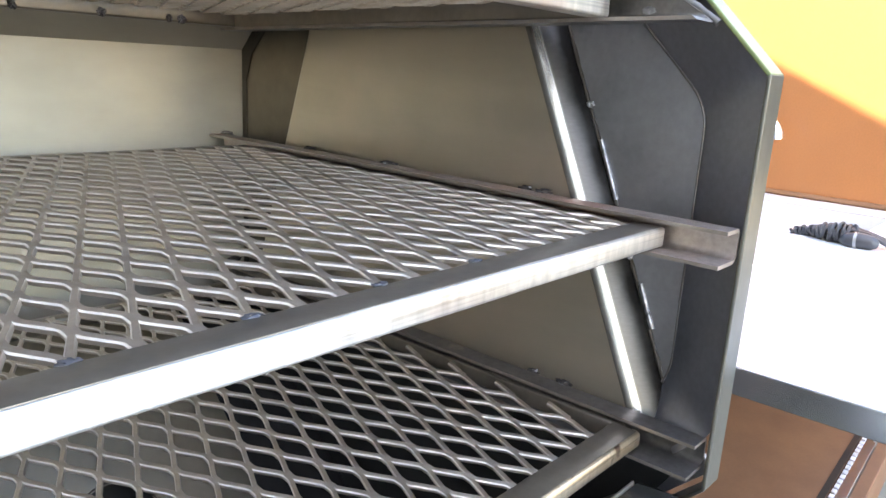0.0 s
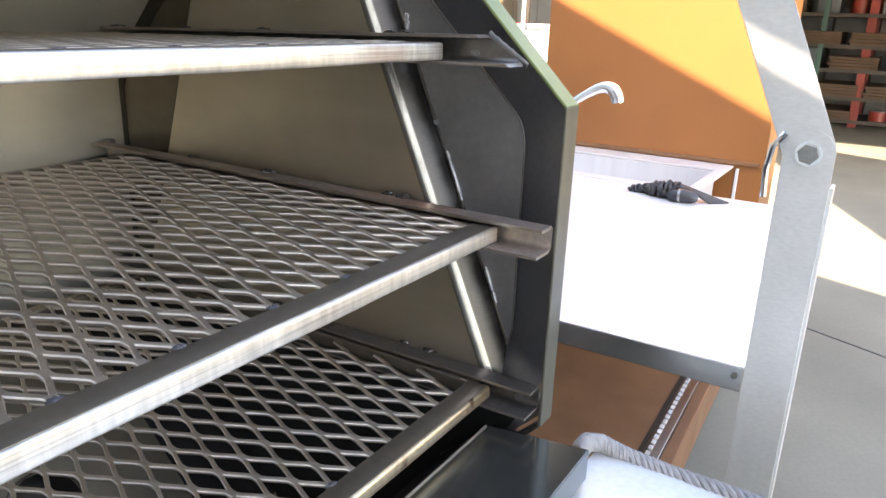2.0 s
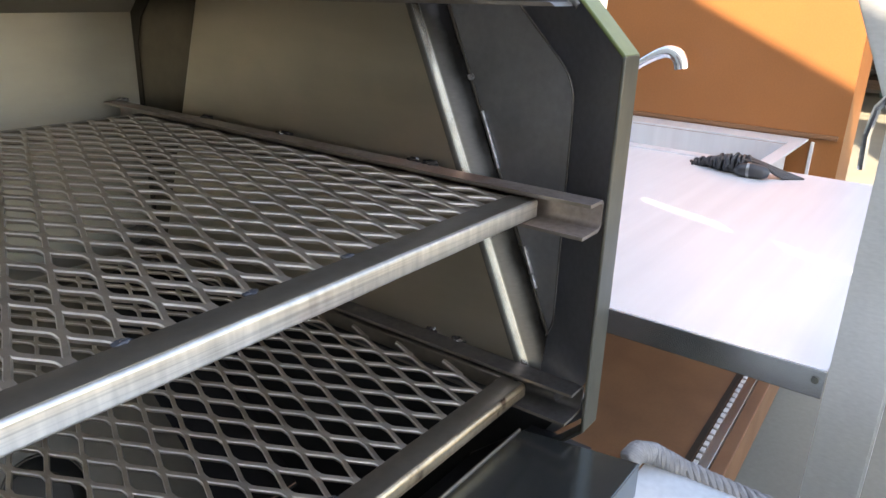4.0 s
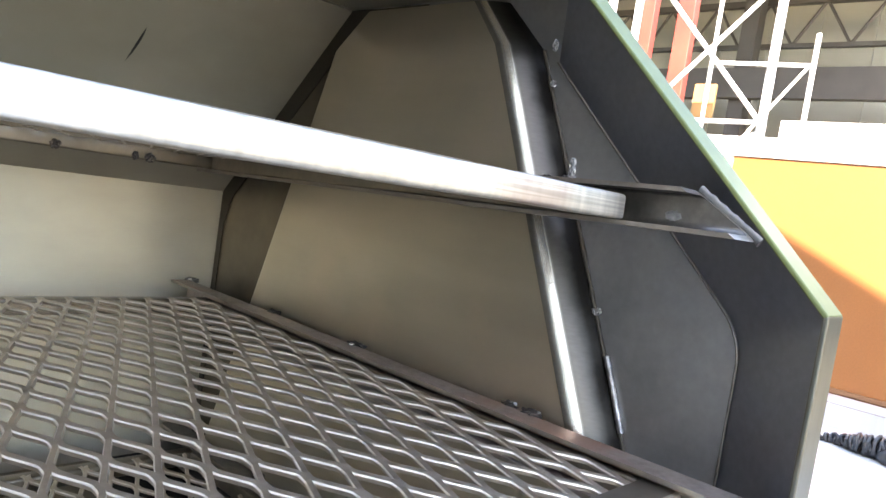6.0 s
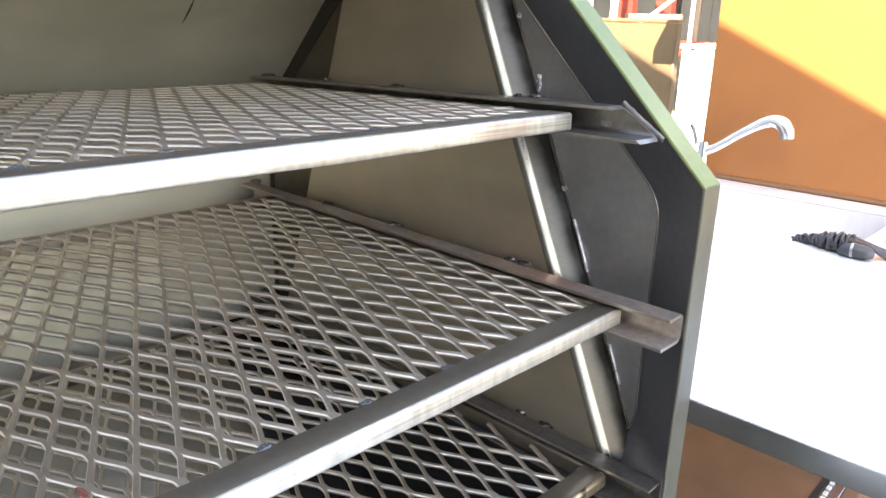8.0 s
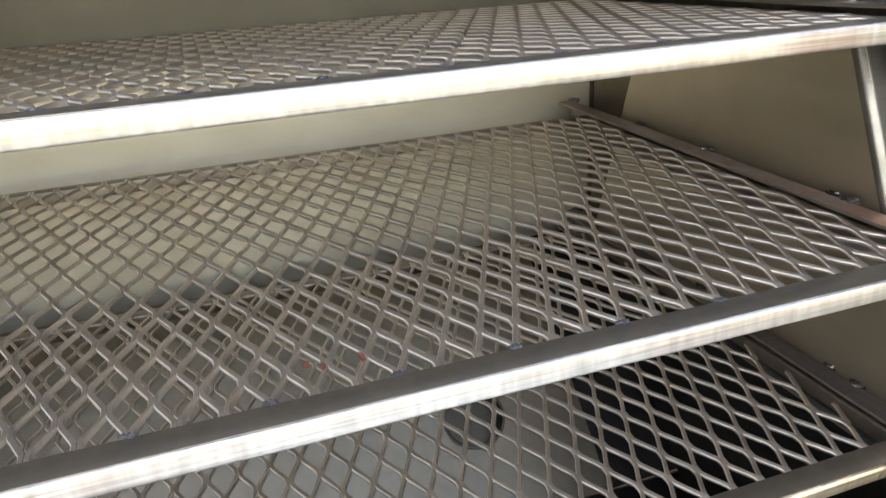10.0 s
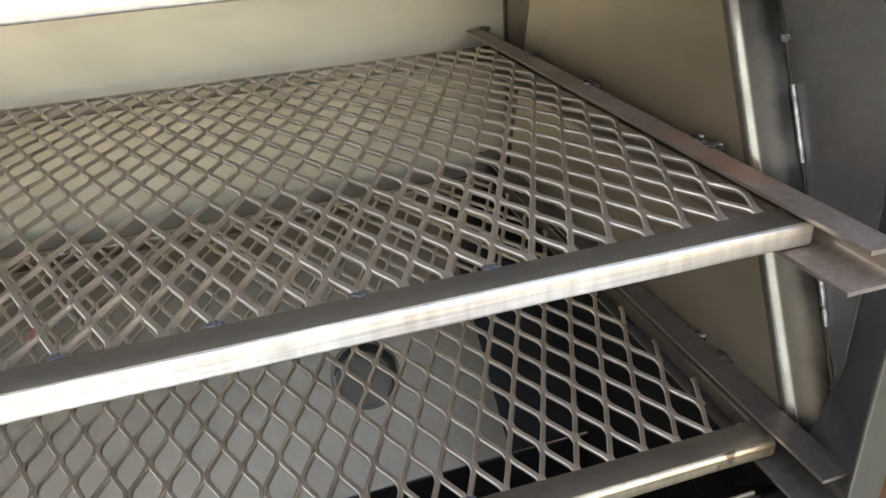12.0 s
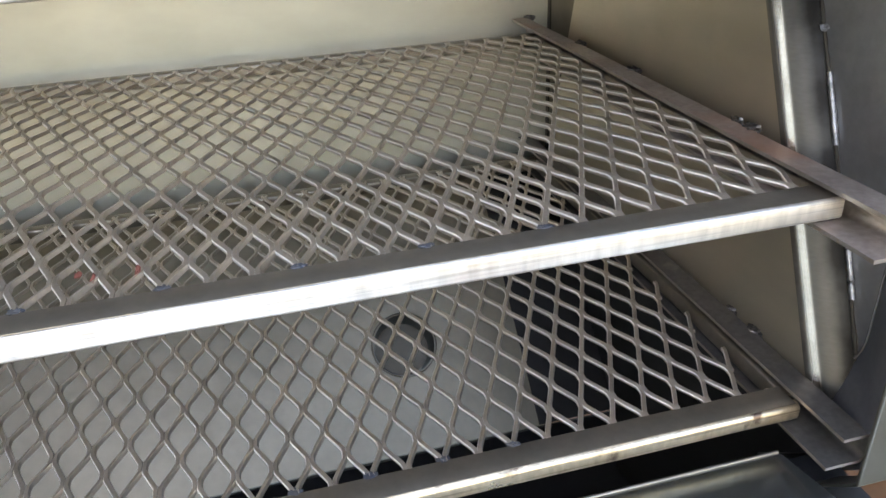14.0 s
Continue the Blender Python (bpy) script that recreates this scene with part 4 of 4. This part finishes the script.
p_add("post", boxed(5.031, 5.07, 2.41, 2.45, 0.0, 2.42, 0.003), M_TRUSS)

cabinet = thing("copper_panel", "copper-tan sheet-metal panel standing on the trailer deck", "metal panel", at=(2.12, 1.5, 0.3))
n_add = under(cabinet, Matrix.Translation((-2.12, -1.5, -0.3)))
n_add("sheet", boxed(2.10, 2.124, 1.066, 1.90, 0.312, 1.405, 0.003), M_COPPER)
n_add("top_fold", boxed(2.096, 2.140, 1.060, 1.906, 1.4055, 1.420, 0.003), M_COPPER)
n_add("edge_strip", boxed(2.094, 2.128, 1.058, 1.0655, 0.312, 1.405, 0.002), M_TAN)
for y in (1.12, 1.84):
    n_add("foot", boxed(2.06, 2.17, y - 0.02, y + 0.02, 0.3005, 0.3115, 0.002), M_TRUSS)

far = bmesh.new()
box(far, 15.0, 15.2, -14, 20, 0, 8)
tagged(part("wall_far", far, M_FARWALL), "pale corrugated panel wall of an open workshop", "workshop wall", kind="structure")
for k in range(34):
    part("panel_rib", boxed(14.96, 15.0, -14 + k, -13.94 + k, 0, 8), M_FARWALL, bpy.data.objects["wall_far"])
roofb = thing("roof_truss", "dark grey steel roof truss under the workshop roof", "roof truss", at=(13.6, 3, 0))
rt = under(roofb, Matrix.Translation((-13.6, -3, 0)))
for y in (1.9, 7.0, 15.0):
    rt("column", boxed(13.5, 13.62, y, y + 0.14, 0, 5.75), M_TRUSS)
rt("bottom_chord", boxed(13.5, 13.62, 1.7, 16, 4.95, 5.03), M_TRUSS)
rt("top_chord", boxed(13.5, 13.62, 1.7, 16, 5.75, 5.87), M_TRUSS)
for k in range(14):
    a, b = 2 + k, 2.5 + k
    rt("web", sweep(bmesh.new(), [(13.56, a, 5.0), (13.56, b, 5.8)], 0.03, 6), M_TRUSS)
    rt("web", sweep(bmesh.new(), [(13.56, b, 5.8), (13.56, a + 1, 5.0)], 0.03, 6), M_TRUSS)
girder = thing("crane_beam", "dark brown crane beam along the workshop wall", "steel beam", at=(13, 3, 4))
gb = under(girder, Matrix.Translation((-13, -3, -4)))
gb("beam", boxed(12.9, 13.1, 1.7, 16, 3.9, 4.45), M_TRUSS)
for y in (1.75, 5.5, 9, 14):
    gb("column", boxed(13.1, 13.4, y, y + 0.3, 0, 6), M_TRUSS)

shelf = thing("lumber_rack", "steel storage rack loaded with lumber and boxes", "storage rack", at=(11.6, -0.8, 0))
l_add = under(shelf, Matrix.Translation((-11.6, 0.8, 0)))
for y in (-2.3, -1.1, 0.16, 1.40):
    l_add("post", boxed(11.3, 11.4, y, y + 0.11, 0, 3.2), M_RED)
    l_add("post", boxed(12.2, 12.3, y, y + 0.11, 0, 3.2), M_RED)
l_add("post", boxed(11.26, 11.32, 0.76, 0.83, 0, 3.2), M_TEAL, "dull green post")
LEVELS = (0.10, 0.42, 0.80, 1.13, 1.55, 2.10)
for z in LEVELS:
    l_add("shelf_board", boxed(11.28, 12.3, -2.4, 1.5, z - 0.05, z), M_TRUSS)
rnl = random.Random(9)
for lev, z in enumerate(LEVELS):
    gap = (LEVELS[lev + 1] if lev + 1 < len(LEVELS) else 2.6) - z - 0.06
    y = -2.35
    while y < 1.25:
        wdt = rnl.uniform(0.16, 0.55)
        h = rnl.uniform(0.25, 0.95) * gap
        kind = rnl.choice((0, 0, 1, 1, 2, 3))
        if kind == 0:
            h, wdt = min(h, 0.13), wdt + 0.3
        nm, lab, cat, mat = (("lumber_stack", "stack of brown sawn lumber on the storage rack", "lumber", M_LUMBER),
                             ("storage_box", "dark storage box on the storage rack", "box", M_TRUSS),
                             ("sheet_bundle", "bundle of grey metal sheets on the storage rack", "metal sheets", M_SHEET),
                             ("paint_tin", "red painted tin on the storage rack", "tin", M_RED))[kind]
        lo_ = thing(nm, lab, cat, "goods on the storage rack", at=(11.7, y + wdt / 2, z))
        a_ = under(lo_, Matrix.Translation((-11.7, -(y + wdt / 2), -z)))
        if kind == 0:
            zz = z
            while zz < z + h:
                a_("board", boxed(11.24, 12.2, y, y + wdt - rnl.uniform(0.02, 0.08), zz, zz + 0.04, 0.004), M_LUMBER)
                zz += 0.043
        elif kind == 3:
            a_("body", sweep(bmesh.new(), [(11.5, y + wdt / 2, z), (11.5, y + wdt / 2, z + min(h, 0.3))], min(wdt / 2, 0.12), 16), mat, "", True)
            a_("lid", sweep(bmesh.new(), [(11.5, y + wdt / 2, z + min(h, 0.3)), (11.5, y + wdt / 2, z + min(h, 0.3) + 0.012)], min(wdt / 2, 0.12) + 0.006, 16), M_SHEET, "", True)
        else:
            x0_ = 11.33 + rnl.uniform(0, 0.25)
            a_("body", boxed(x0_, 12.0, y, y + wdt * 0.85, z, z + h, 0.01), mat)
            a_("lid" if kind == 1 else "top_sheet", boxed(x0_ - 0.01, 12.0, y - 0.008, y + wdt * 0.85 + 0.008, z + h, z + h + 0.015, 0.003), mat)
        y += wdt + rnl.uniform(0.03, 0.12)
sheet = thing("sheet_stack", "grey metal sheets leaning at the back of the storage bay", "metal sheets", at=(12.45, -0.4, 0))
q_add = under(sheet, Matrix.Translation((-12.45, 0.4, 0)))
for k in range(6):
    q_add("sheet", boxed(12.42, 12.44, -2.3 + 0.62 * k, -1.72 + 0.62 * k, 0.0, 1.5 + 0.15 * (k % 3), 0.003), M_SHEET)

# ---- workshop front added over the storage rack for shade: lintel, roof and side ----
hall = thing("shade_shed", "low open-fronted workshop bay added to shade the storage rack, its dark roof unseen", "building", at=(9.2, -3.4, 0))
h_add = under(hall, Matrix.Translation((-9.2, 3.4, 0)))
h_add("lintel", boxed(7.0, 7.2, -8.0, 1.45, 2.3, 3.6), M_TRUSS)
h_add("roof", boxed(7.0, 14.9, -8.0, 1.45, 3.6, 3.7), M_TRUSS)
h_add("side_wall", boxed(7.0, 14.9, 1.46, 1.56, 0.0, 3.6), M_TRUSS)
h_add("back_wall", boxed(12.6, 12.7, -8.0, 1.45, 0.0, 3.6), M_TRUSS)
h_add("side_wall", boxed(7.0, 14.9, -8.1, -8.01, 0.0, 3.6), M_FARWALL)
# Added roof and columns, out of view, keep the far wall in shade.
h_add("shade_roof", boxed(4.0, 15.2, 1.6, 20.0, 6.6, 6.7), M_TRUSS)
for y in (10.0, 19.0):
    h_add("roof_column", boxed(6.5, 6.7, y, y + 0.2, 0, 6.6), M_TRUSS)

# ---- tall sheet-metal wall added unseen to shade the yard, beyond the smoker's other end ----
bld = thing("shade_wall", "tall plain unseen sheet-metal wall of pale panels, added beside the yard to shade it", "metal wall", at=(-4.11, -3.43, 0))
# Panel heights and the slit between the sheets shape the shadows and sun stripe.
for nm, u0, u1, thick, z0, z1 in (("gable_wall", -2.8, -1.05, 0.1, 0, 12.5), ("tall_panel", -1.049, 0.05, 0.1, 0, 7.17), ("panel", 1.101, 1.50, 0.1, 0, 6.02), ("lower_sheet", 1.501, 2.049, 0.003, 0, 4.657),
                                  ("upper_sheet", 1.501, 2.049, 0.003, 4.683, 6.02), ("panel", 2.05, 40, 0.1, 0, 6.02)):
    pn = part(nm, box(bmesh.new(), u0, u1, 0, thick, z0, z1), M_PANEL, bld)
    pn.rotation_euler = (0, 0, math.atan2(0.924, 0.383))
gable = part("gable_panel", prism_x(bmesh.new(), [(0.051, 0), (1.10, 0), (1.10, 6.02), (0.14, 7.15), (0.051, 7.17)], -0.1, 0), M_PANEL, bld)
gable.rotation_euler = (0, 0, math.atan2(0.924, 0.383) - math.pi / 2)
